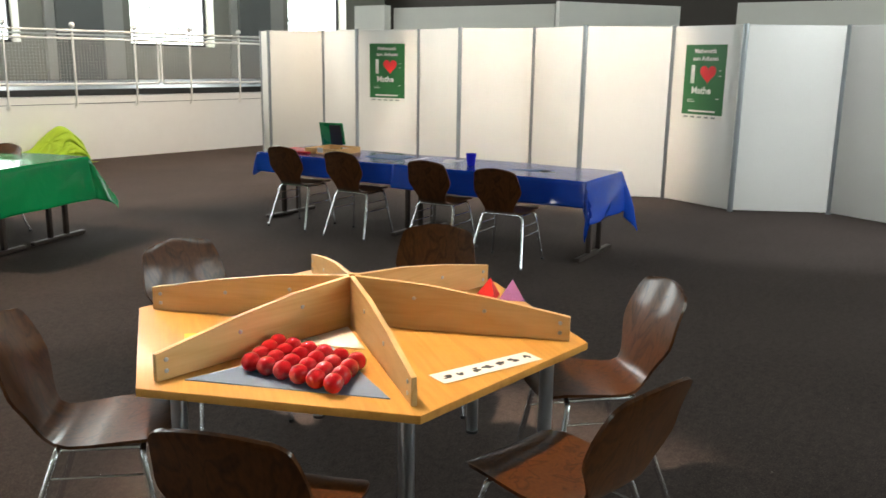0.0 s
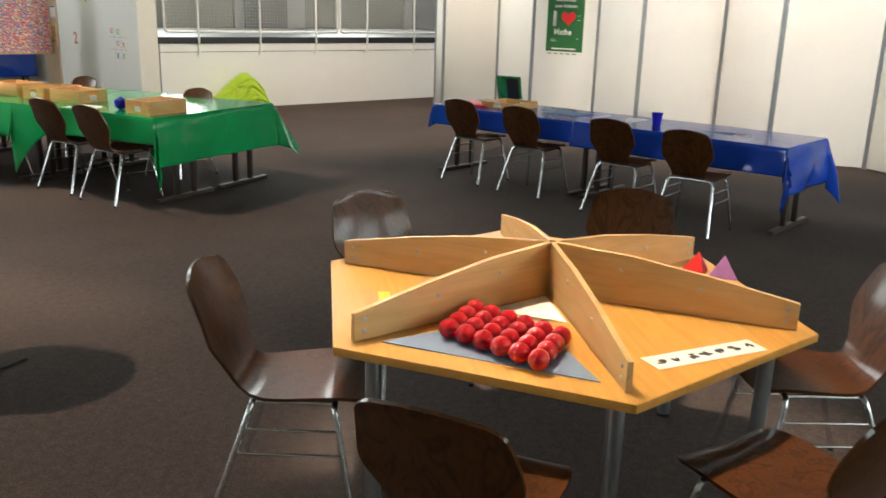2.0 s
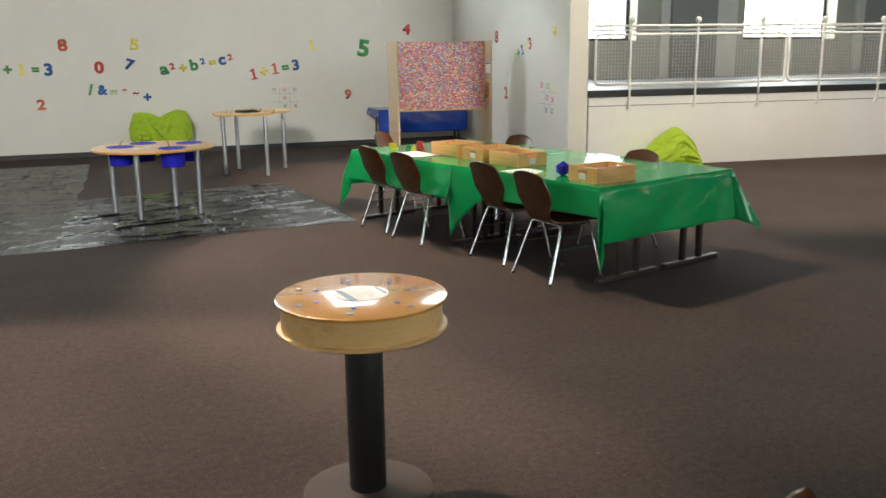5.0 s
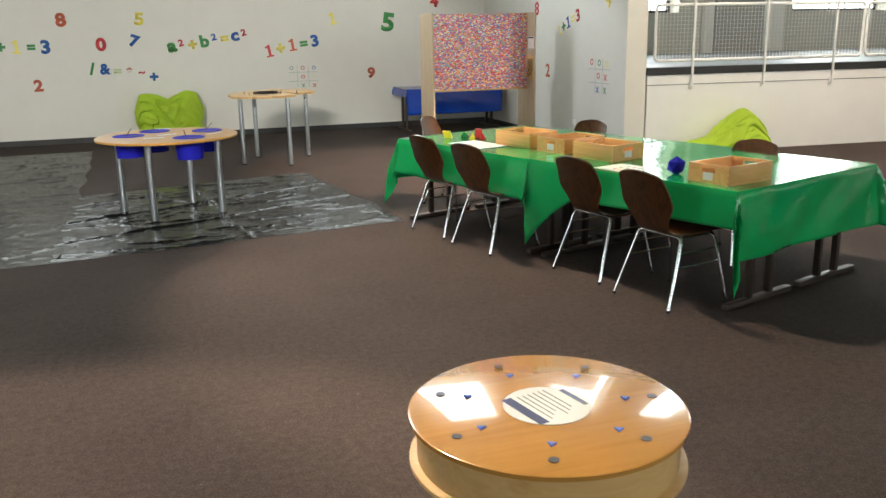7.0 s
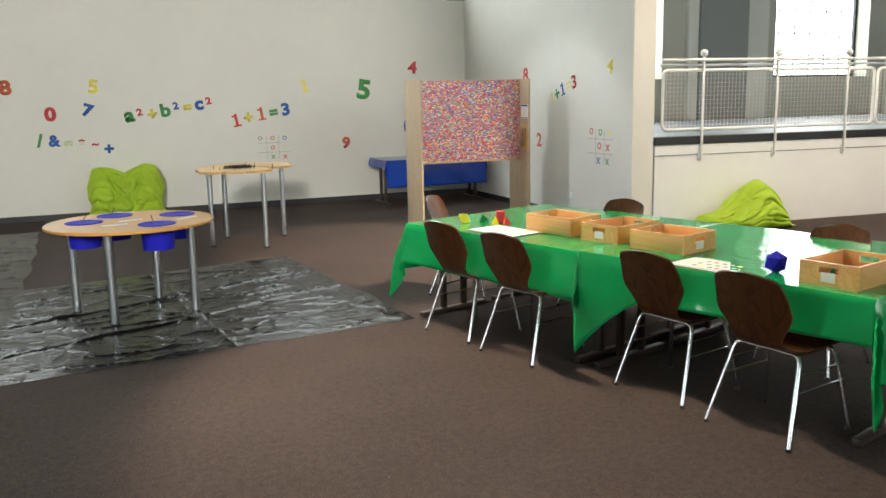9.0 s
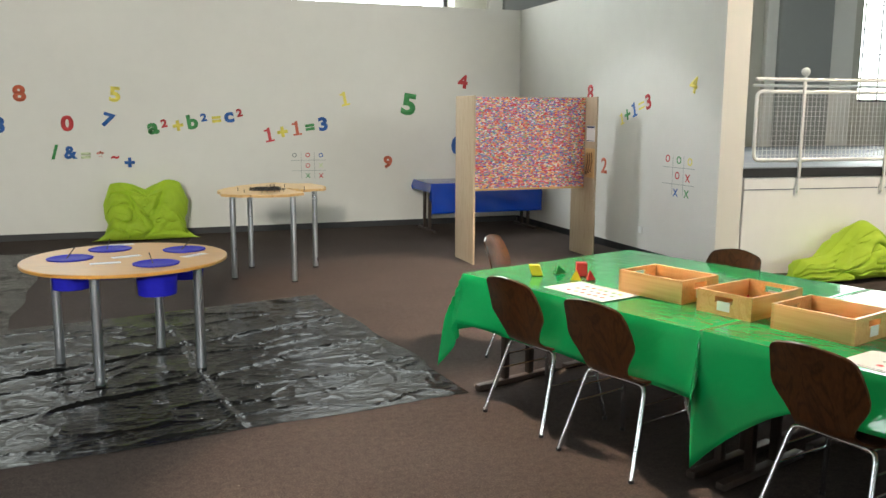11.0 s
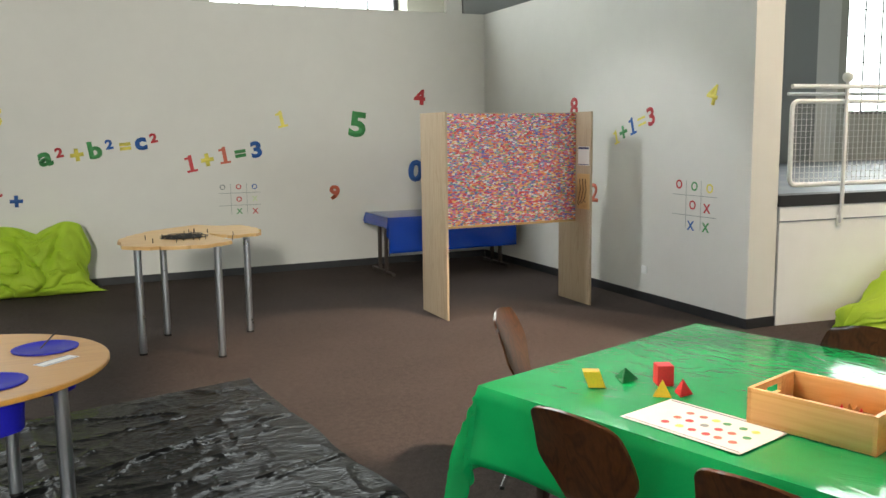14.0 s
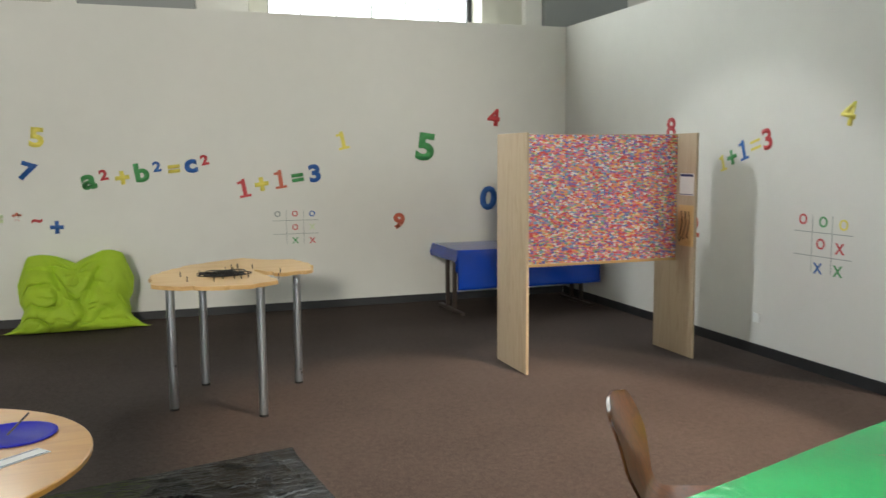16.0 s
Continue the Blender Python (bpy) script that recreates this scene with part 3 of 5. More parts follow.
tagged(socket, "small white plastic wall socket near the floor", "socket")


def heart(bm, s, z0, z1):
    pts = []
    for i in range(36):
        a = 2 * math.pi * i / 36
        pts.append((s * 16 * math.sin(a) ** 3 / 16, s * (13 * math.cos(a) - 5 * math.cos(2 * a) - 2 * math.cos(3 * a) - math.cos(4 * a)) / 16))
    prism(bm, pts[::-1], z0, z1)


def poster(a, b, z0):
    """Poster in the middle of the screen panel from a to b, bottom edge at z0."""
    u = Vector((b[0] - a[0], b[1] - a[1], 0))
    mid = Vector(((a[0] + b[0]) / 2, (a[1] + b[1]) / 2, z0))
    m = facing(u, mid) @ pose(0, 0, 0.014)
    ps = empty("poster", m, "green poster with white words and red heart on a screen", "poster", "posters on the screens")
    w, h = 0.6, 0.86
    bm = bmesh.new()
    box(bm, -w / 2, w / 2, 0, h, 0, 0.0012)
    part("paper", bm, PAPER, ps, "white poster paper")
    bm = bmesh.new()
    box(bm, -w / 2 + 0.004, w / 2 - 0.004, 0.055, h - 0.004, 0.0014, 0.0024)
    part("green_field", bm, POSTER_GREEN, ps, "dark green printed field")
    for body, x, y, hh, bold in (("Mathematik", 0, 0.785, 0.05, 0.03), ("zum Anfassen", 0, 0.7, 0.05, 0.03), ("I", -0.17, 0.52, 0.21, 0.05), ("Mathe", -0.03, 0.335, 0.085, 0.03)):
        part("words", text_mesh(body, hh, bold, 0.0008), PAPER, ps, "white printed words", pose(x, y, 0.0026), False)
    bm = bmesh.new()
    heart(bm, 0.115, 0, 0.0008)
    part("heart", bm, RED_MATT, ps, "red printed heart", pose(0.05, 0.53, 0.0026), False)
    for x0, x1, y0, y1 in ((-0.2, 0.19, 0.085, 0.105), (-0.22, -0.12, 0.2, 0.206), (-0.22, -0.216, 0.206, 0.23), (-0.216, -0.14, 0.226, 0.231), (0.2, 0.24, 0.5, 0.505), (0.2, 0.24, 0.56, 0.565), (0.19, 0.23, 0.24, 0.246)):
        bm = bmesh.new()
        box(bm, x0, x1, y0, y1, 0.0026, 0.0032)
        part("small_print", bm, PAPER, ps, "white unreadable small print")
    for k in range(5):
        bm = bmesh.new()
        box(bm, -0.26 + 0.1 * k, -0.2 + 0.1 * k, 0.016, 0.034, 0.0014, 0.002)
        part("small_mark", bm, STICK["k"], ps, "small grey mark")
    return ps


poster(POSTS[3], POSTS[4], 1.03)
poster(POSTS[8], POSTS[9], 1.02)

# ---- gallery railing ----
rail = empty("railing", PAR, "white tubular steel railing with wire mesh on the gallery", "railing")
RY = -0.03
for k in range(7):
    px = 0.62 + 1.055 * k
    bm = bmesh.new()
    box(bm, px - 0.014, px + 0.014, RY - 0.012, RY + 0.012, 0.86, 2.06, 0.003)
    post = part("post", bm, WHITE_METAL, rail)
    bm = bmesh.new()
    bmesh.ops.create_uvsphere(bm, u_segments=14, v_segments=8, radius=0.045, matrix=pose(px, RY, 2.1))
    part("ball_knob", bm, WHITE_METAL, post)
    bm = bmesh.new()
    box(bm, px - 0.03, px + 0.03, RY + 0.012, RY + 0.028, 0.83, 0.93, 0.003)
    part("bracket", bm, WHITE_METAL, post)
bm = bmesh.new()
tube(bm, [(0.05, RY, 2.02), (7.0, RY, 2.02)], 0.02, 10)
part("handrail", bm, WHITE_METAL, rail)
bm = bmesh.new()
tube(bm, [(0.05, RY + 0.05, 1.96), (7.0, RY + 0.05, 1.96)], 0.014, 8)
part("handrail", bm, WHITE_METAL, rail)
for x0, x1 in ((0.1, 3.19), (3.25, 6.4)):
    bm = bmesh.new()
    tube(bm, [(x, RY + 0.05, z) for x, z in rounded(x0, x1, 1.2, 1.9, 0.06)], 0.02, 8, 1.0, True)
    fr = part("mesh_frame", bm, WHITE_METAL, rail)
    bm = bmesh.new()
    n = int((x1 - x0) / 0.05)
    for i in range(1, n):
        x = x0 + (x1 - x0) * i / n
        box(bm, x - 0.0018, x + 0.0018, RY + 0.048, RY + 0.052, 1.2, 1.9)
    for i in range(1, 14):
        z = 1.2 + 0.7 * i / 14
        box(bm, x0 + 0.02, x1 - 0.02, RY + 0.053, RY + 0.057, z - 0.0018, z + 0.0018)
    wm = part("wire_mesh", bm, WHITE_METAL, fr)
    wm["kind"] = "stuff"


# ---- plywood shell chair ----
def chair_shell():
    """One-piece bent plywood seat and back with a narrow waist."""
    prof = [(0.228, 0.424, 0.15), (0.218, 0.432, 0.176), (0.19, 0.44, 0.193), (0.15, 0.445, 0.2), (0.07, 0.442, 0.204), (-0.02, 0.434, 0.202), (-0.09, 0.428, 0.19), (-0.14, 0.43, 0.166), (-0.175, 0.44, 0.142),
            (-0.202, 0.462, 0.13), (-0.219, 0.492, 0.137), (-0.234, 0.53, 0.16), (-0.25, 0.57, 0.188), (-0.262, 0.6, 0.204), (-0.274, 0.63, 0.208), (-0.295, 0.68, 0.202), (-0.318, 0.735, 0.192), (-0.335, 0.775, 0.183), (-0.342, 0.792, 0.174), (-0.348, 0.806, 0.158), (-0.352, 0.816, 0.135), (-0.353, 0.819, 0.12)]
    cols = 10
    bm = bmesh.new()
    layers = []
    for side in (0.0, 0.011):
        grid = []
        for i, (x, z, hw) in enumerate(prof):
            x0, z0, _ = prof[max(i - 1, 0)]
            x1, z1, _ = prof[min(i + 1, len(prof) - 1)]
            t = Vector((x1 - x0, 0, z1 - z0)).normalized()
            nrm = Vector((t.z, 0, -t.x))
            back = min(1.0, max(0.0, (z - 0.46) / 0.2))
            row = []
            for j in range(cols + 1):
                s = -1 + 2 * j / cols
                y = s * hw
                curve = 0.022 * back * s * s - 0.006 * (1 - back) * (1 - s * s)
                p = Vector((x + curve * back, y, z + curve * (1 - back))) - nrm * side * -1
                p.z -= 0.014 * s * s * max(0.0, (z - 0.74) / 0.07)
                row.append(bm.verts.new(p))
            grid.append(row)
        layers.append(grid)
    a, b = layers
    m = len(prof)
    for i in range(m - 1):
        for j in range(cols):
            bm.faces.new((a[i][j], a[i][j + 1], a[i + 1][j + 1], a[i + 1][j]))
            bm.faces.new((b[i][j], b[i + 1][j], b[i + 1][j + 1], b[i][j + 1]))
        for j in (0, cols):
            bm.faces.new((a[i][j], a[i + 1][j], b[i + 1][j], b[i][j]))
    for i in (0, m - 1):
        for j in range(cols):
            bm.faces.new((a[i][j], a[i][j + 1], b[i][j + 1], b[i][j]))
    return bm


def build_chair(m, label):
    ch = empty("chair", m, label, "chair", "plywood chairs")
    part("shell", chair_shell(), CHAIR_WOOD, ch, "one-piece dark-stained bent plywood seat and back")
    for name, xt, xf, in (("front", 0.13, 0.2), ("back", -0.13, -0.27)):
        for s in (-1, 1):
            bm = bmesh.new()
            pts = [(xt, 0.12 * s, 0.417), (xt, 0.15 * s, 0.416), (xt + (xf - xt) * 0.03, 0.172 * s, 0.405), (xt + (xf - xt) * 0.09, 0.183 * s, 0.38), (xf, 0.235 * s, 0.012)]
            tube(bm, pts, 0.0115, 10)
            leg = part("leg", bm, CHROME, ch, "chromed steel tube leg")
            bm = bmesh.new()
            tube(bm, [(xf, 0.2355 * s, 0.0), (xf, 0.2345 * s, 0.016)], 0.0135, 10)
            part("foot_cap", bm, BLACK, leg, "black plastic foot cap")
        bm = bmesh.new()
        tube(bm, [(xt, -0.121, 0.417), (xt, 0.121, 0.417)], 0.0113, 10)
        part("crossbar", bm, CHROME, ch)
    for s in (-1, 1):
        for z in (0.33, 0.25):
            f = (0.38 - z) / 0.368
            xa, xb = 0.136 + 0.064 * f, -0.143 - 0.127 * f
            y = (0.183 + 0.052 * f) * s
            bm = bmesh.new()
            tube(bm, [(xa, y, z), (xb, y, z)], 0.0045, 8)
            part("stretcher", bm, CHROME, ch)
        bm = bmesh.new()
        tube(bm, [(0.13, 0.15 * s, 0.409), (-0.13, 0.15 * s, 0.409)], 0.008, 8)
        part("seat_rail", bm, CHROME, ch)
    return ch


HEX = (3.5, 2.083)
CHAIRS = [
    # round the six-sided table
    (2.77, 2.53, -47), (2.68, 1.65, 20), (3.335, 1.13, 76), (4.1, 1.4, 136), (4.42, 2.4, 203), (3.62, 2.96, 262),
    # near side of the green tables
    (3.7, 9.535, 16), (3.84, 8.905, 17), (4.25, 7.95, 13), (4.345, 7.28, 11),
    # far side and end of the green tables
    (4.83, 9.72, 197), (5.2, 7.95, 195), (4.15, 10.68, -41),
    # along the blue table
    (7.4, 6.01, 3), (7.4, 5.27, 3), (7.36, 4.28, 4), (7.28, 3.56, 6),
]
CHAIR_LABEL = "dark brown plywood shell chair on chromed legs beside a table"
first_chair = build_chair(pose(CHAIRS[0][0], CHAIRS[0][1], 0, 0, 0, CHAIRS[0][2]), CHAIR_LABEL)
for x, y, a in CHAIRS[1:]:
    copy_thing(first_chair, pose(x, y, 0, 0, 0, a))

# ---- six-sided activity table ----
HEX_A, HEX_R, HEX_Z = -127.2, 0.872, 0.68
hexm = pose(HEX[0], HEX[1], 0, 0, 0, HEX_A)
table = empty("activity_table", hexm, "six-sided beech table with radial plywood dividers on steel legs", "table")
bm = bmesh.new()
prism(bm, [(HEX_R * math.cos(radians(60 * i)), HEX_R * math.sin(radians(60 * i))) for i in range(6)], HEX_Z - 0.028, HEX_Z, 0.004)
part("tabletop", bm, BEECH, table, "golden beech veneer top")
for i in range(6):
    rz = pose(0, 0, 0, 0, 0, 60 * i)
    bm = bmesh.new()
    # board in the xz plane, then given its thickness along y
    poly = [(0.012, HEX_Z + 0.001), (HEX_R - 0.065, HEX_Z + 0.001), (HEX_R - 0.065, HEX_Z + 0.09), (0.52, HEX_Z + 0.14), (0.28, HEX_Z + 0.172), (0.012, HEX_Z + 0.19)]
    va = [bm.verts.new((x, -0.009, z)) for x, z in poly]
    vb = [bm.verts.new((x, 0.009, z)) for x, z in poly]
    bm.faces.new(va)
    bm.faces.new(vb[::-1])
    for k in range(len(poly)):
        bm.faces.new((va[k], va[(k + 1) % 6], vb[(k + 1) % 6], vb[k]))
    bmesh.ops.bevel(bm, geom=bm.edges[:], offset=0.002, segments=1, affect="EDGES")
    dv = part("divider", bm, BIRCH, table, "pale plywood divider board", rz)
    for x, z in ((HEX_R - 0.1, 0.03), (HEX_R - 0.1, 0.066), (0.5, 0.09), (0.24, 0.12)):
        bm = bmesh.new()
        lathe(bm, [(0.0075, 0.009), (0.007, 0.0115), (0.003, 0.0125), (0, 0.0125)], 10)
        part("screw", bm, STEEL, dv, "", pose(x, 0, HEX_Z + z, 90))
        bm = bmesh.new()
        lathe(bm, [(0.0075, 0.009), (0.007, 0.0115), (0.003, 0.0125), (0, 0.0125)], 10)
        part("screw", bm, STEEL, dv, "", pose(x, 0, HEX_Z + z, -90))
    bm = bmesh.new()
    lx = HEX_R - 0.14
    lathe(bm, [(0.0, 0.012), (0.025, 0.012), (0.025, HEX_Z - 0.03), (0.0, HEX_Z - 0.03)], 20, lx, 0)
    lg = part("leg", bm, STEEL, table, "brushed steel tube leg", rz)
    bm = bmesh.new()
    lathe(bm, [(0.0, 0.0), (0.028, 0.0), (0.028, 0.012), (0.0, 0.012)], 20, lx, 0)
    part("foot_cap", bm, BLACK, lg)
for i in range(6):
    bm = bmesh.new()
    a, b = [Vector(((HEX_R - 0.14) * math.cos(radians(60 * k)), (HEX_R - 0.14) * math.sin(radians(60 * k)), 0)) for k in (i, i + 1)]
    tube(bm, [a + Vector((0, 0, HEX_Z - 0.06)), b + Vector((0, 0, HEX_Z - 0.06))], 0.014, 8, 1.6)
    part("apron_rail", bm, STEEL, table)


def hexpt(r, deg):
    return (HEX[0] + r * math.cos(radians(HEX_A + deg)), HEX[1] + r * math.sin(radians(HEX_A + deg)))


# blue mat, white sheets, red balls between the near and left corners (local -60 to 0 degrees)
bm = bmesh.new()
prism(bm, [hexpt(0.25, -30), hexpt(0.74, -4), hexpt(0.74, -56)][::-1], HEX_Z + 0.001, HEX_Z + 0.004)
tagged(part("desk_mat", bm, BLUE_MAT), "blue-grey triangular mat on the six-sided table", "mat")
bm = bmesh.new()
prism(bm, [hexpt(0.05, -30), hexpt(0.3, -4), hexpt(0.3, -56)][::-1], HEX_Z + 0.005, HEX_Z + 0.006)
tagged(part("paper_sheet", bm, PAPER), "white triangular paper at the divider corner", "paper")
ball = None
ex, ey = Vector((0.21, 0.06)).normalized(), Vector((-0.02, 0.38)).normalized()
for i in range(6):
    for j in range(4):
        p = Vector((2.945, 1.685)) + ey * (0.0655 * i + 0.004 * j) + ex * (0.064 * j)
        m = pose(p.x, p.y, HEX_Z + 0.0045 + 0.031)
        if ball is None:
            bm = bmesh.new()
            bmesh.ops.create_uvsphere(bm, u_segments=24, v_segments=14, radius=0.031)
            ball = tagged(part("red_ball", bm, RED, None, "", m), "glossy red wooden ball resting on the blue mat", "ball", "red balls")
        else:
            copy_thing(ball, m)

strip = empty("picture_strip", pose(3.41, 1.437, HEX_Z + 0.001, 0, 0, -20.5), "white paper strip with a row of small black figures", "paper")
bm = bmesh.new()
box(bm, -0.2, 0.2, -0.043, 0.043, 0, 0.001)
part("paper", bm, PAPER, strip)
rng = random.Random(4)
for k in range(7):
    bm = bmesh.new()
    cx = -0.165 + 0.055 * k
    for _ in range(4):
        x, y, w, h = cx + rng.uniform(-0.012, 0.012), rng.uniform(-0.012, 0.012), rng.uniform(0.006, 0.02), rng.uniform(0.005, 0.016)
        z = 0.0014 + 0.0003 * _
        vs = [bm.verts.new((x + w * math.cos(a) * rng.uniform(0.6, 1), y + h * math.sin(a) * rng.uniform(0.6, 1), z)) for a in (2 * math.pi * q / 7 for q in range(7))]
        bm.faces.new(vs)
    part("printed_figure", bm, INK, strip, "small black printed shape", None, False)

for col, pts, h, lab in (
    (YELLOW, [hexpt(0.63, -72), hexpt(0.6, -91), hexpt(0.56, -91), hexpt(0.585, -72)], 0.012, "flat yellow plastic puzzle piece on the table"),
    (YELLOW, [hexpt(0.43, -74), hexpt(0.41, -108), hexpt(0.37, -108), hexpt(0.385, -74)], 0.012, "flat yellow plastic puzzle piece on the table"),
    (NAVY, [hexpt(0.66, -140), hexpt(0.66, -170), hexpt(0.5, -164), hexpt(0.5, -146)], 0.015, "flat navy plastic board on the table"),
    (PAPER, [hexpt(0.42, -136), hexpt(0.44, -168), hexpt(0.2, -168), hexpt(0.2, -136)], 0.001, "white paper sheet on the table"),
    (YELLOW, [hexpt(0.4, -196), hexpt(0.36, -206), hexpt(0.28, -200), hexpt(0.32, -192)], 0.012, "small yellow puzzle piece on the table"),
    (RED_MATT, [hexpt(0.5, -205), hexpt(0.46, -212), hexpt(0.38, -208), hexpt(0.42, -202)], 0.012, "small red puzzle piece on the table"),
):
    bm = bmesh.new()
    prism(bm, pts, HEX_Z + 0.0015, HEX_Z + 0.0015 + h, 0.0)
    tagged(part("puzzle_piece" if col is not PAPER else "paper_sheet", bm, col), lab, "puzzle piece" if col is not PAPER else "paper")


def solid(name, verts, faces, material, m, label, category, group=""):
    bm = bmesh.new()
    vs = [bm.verts.new(v) for v in verts]
    for f in faces:
        bm.faces.new([vs[i] for i in f])
    bmesh.ops.bevel(bm, geom=bm.edges[:], offset=0.0015, segments=1, affect="EDGES")
    return tagged(part(name, bm, material, None, "", m), label, category, group)


def pyramid(r, h):
    v = [(r * math.cos(radians(a)), r * math.sin(radians(a)), 0) for a in (90, 210, 330)] + [(0, 0, h)]
    return v, [(2, 1, 0), (0, 1, 3), (1, 2, 3), (2, 0, 3)]


v, f = pyramid(0.065, 0.085)
solid("paper_pyramid", v, f, RED_MATT, pose(4.13, 1.86, HEX_Z + 0.002, 0, 0, 20), "red cardboard pyramid standing on the table", "toy block", "geometric solids")
solid("paper_pyramid", v, f, PURPLE, pose(4.16, 1.77, HEX_Z + 0.002, 0, 0, 55), "pale purple cardboard pyramid on the table", "toy block", "geometric solids")
v, f = pyramid(0.045, 0.06)
solid("paper_pyramid", v, f, RED_MATT, pose(3.98, 2.02, HEX_Z + 0.002, 0, 0, 80), "small red cardboard pyramid on the table", "toy block", "geometric solids")

# ---- round pedestal with turning disc ----
PED = (2.172, 4.572)
ped = empty("pedestal_table", pose(PED[0], PED[1], 0) @ Matrix.Diagonal((1.045, 1.045, 0.955, 1)), "round wooden drum on a black pedestal with a steel foot", "table")
bm = bmesh.new()
lathe(bm, [(0, 0.0), (0.24, 0.0), (0.24, 0.008), (0.232, 0.012), (0.08, 0.03), (0, 0.03)], 56)
part("base_plate", bm, GREY_METAL, ped, "flat grey steel foot disc")
bm = bmesh.new()
lathe(bm, [(0, 0.031), (0.068, 0.031), (0.068, 0.70), (0, 0.70)], 28)
part("column", bm, BLACK, ped, "matt black column")
bm = bmesh.new()
lathe(bm, [(0, 0.705), (0.295, 0.705), (0.3, 0.708), (0.3, 0.717), (0.295, 0.72), (0.283, 0.72), (0.283, 0.815), (0, 0.815)], 72)
part("drum", bm, BIRCH, ped, "pale bent plywood drum wall")
bm = bmesh.new()
lathe(bm, [(0, 0.816), (0.295, 0.816), (0.3, 0.819), (0.3, 0.829), (0.295, 0.832), (0, 0.832)], 72)
part("top_disc", bm, DISC, ped, "golden beech top disc")
bm = bmesh.new()
lathe(bm, [(0, 0.833), (0.095, 0.833), (0.095, 0.8345), (0, 0.8345)], 40)
lab = part("label_disc", bm, PAPER, ped, "round white printed label")
turned = pose(0, 0, 0, 0, 0, -78)
for w, y, d in ((0.09, 0.074, 0.006), (0.14, -0.058, 0.012)):
    bm = bmesh.new()
    box(bm, -w / 2, w / 2, y - d, y + d, 0.8348, 0.8354)
    part("label_band", bm, NAVY, lab, "dark blue band", turned)
bm = bmesh.new()
for k in range(6):
    box(bm, -0.065, 0.06 - 0.012 * (k % 3), -0.033 + 0.014 * k, -0.03 + 0.014 * k, 0.8348, 0.8354)
part("label_print", bm, STICK["k"], lab, "grey unreadable print lines", turned)
for k in range(7):
    a = radians(-9.4 + 360 * k / 7)
    bm = bmesh.new()
    lathe(bm, [(0.011, 0.8325), (0.011, 0.834), (0, 0.834)], 14, 0.24 * math.cos(a), 0.24 * math.sin(a))
    part("hole_plug", bm, DARK_STEEL, ped, "dark round plug")
    bm = bmesh.new()
    lathe(bm, [(0.011, 0.8325), (0.011, 0.836), (0, 0.837)], 3, 0.178 * math.cos(a), 0.178 * math.sin(a))
    part("marker", bm, MARKER_BLUE, ped, "small blue triangular marker")
bm = bmesh.new()
tube(bm, [(PED[0] + 0.06 + 0.03 * i, PED[1] - 0.22 - 0.012 * i - 0.05 * math.sin(i * 0.55), 0.02 - 0.012 * min(1, i / 3)) for i in range(9)], 0.006, 8)
tagged(part("cable", bm, BLACK), "black power cable lying on the carpet", "cable")

# ---- green tables with oilcloth ----
def t_leg_table(m, L, W, H, label, group):
    """Folding table with brown steel T-legs."""
    tb = empty("folding_table", m, label, "table", group)
    bm = bmesh.new()
    box(bm, 0, L, 0, W, H - 0.028, H, 0.004)
    part("tabletop", bm, PINE, tb)
    for x in (0.05, L - 0.05):
        bm = bmesh.new()
        box(bm, x - 0.025, x + 0.025, 0.04, W - 0.04, 0.0, 0.035, 0.006)
        part("foot_bar", bm, DARK_STEEL, tb)
        for y in (W * 0.36, W * 0.64):
            bm = bmesh.new()
            box(bm, x - 0.02, x + 0.02, y - 0.02, y + 0.02, 0.036, H - 0.05, 0.004)
            part("leg", bm, DARK_STEEL, tb)
        bm = bmesh.new()
        box(bm, x - 0.02, x + 0.02, 0.08, W - 0.08, H - 0.049, H - 0.029)
        part("leg_head", bm, DARK_STEEL, tb)
    return tb


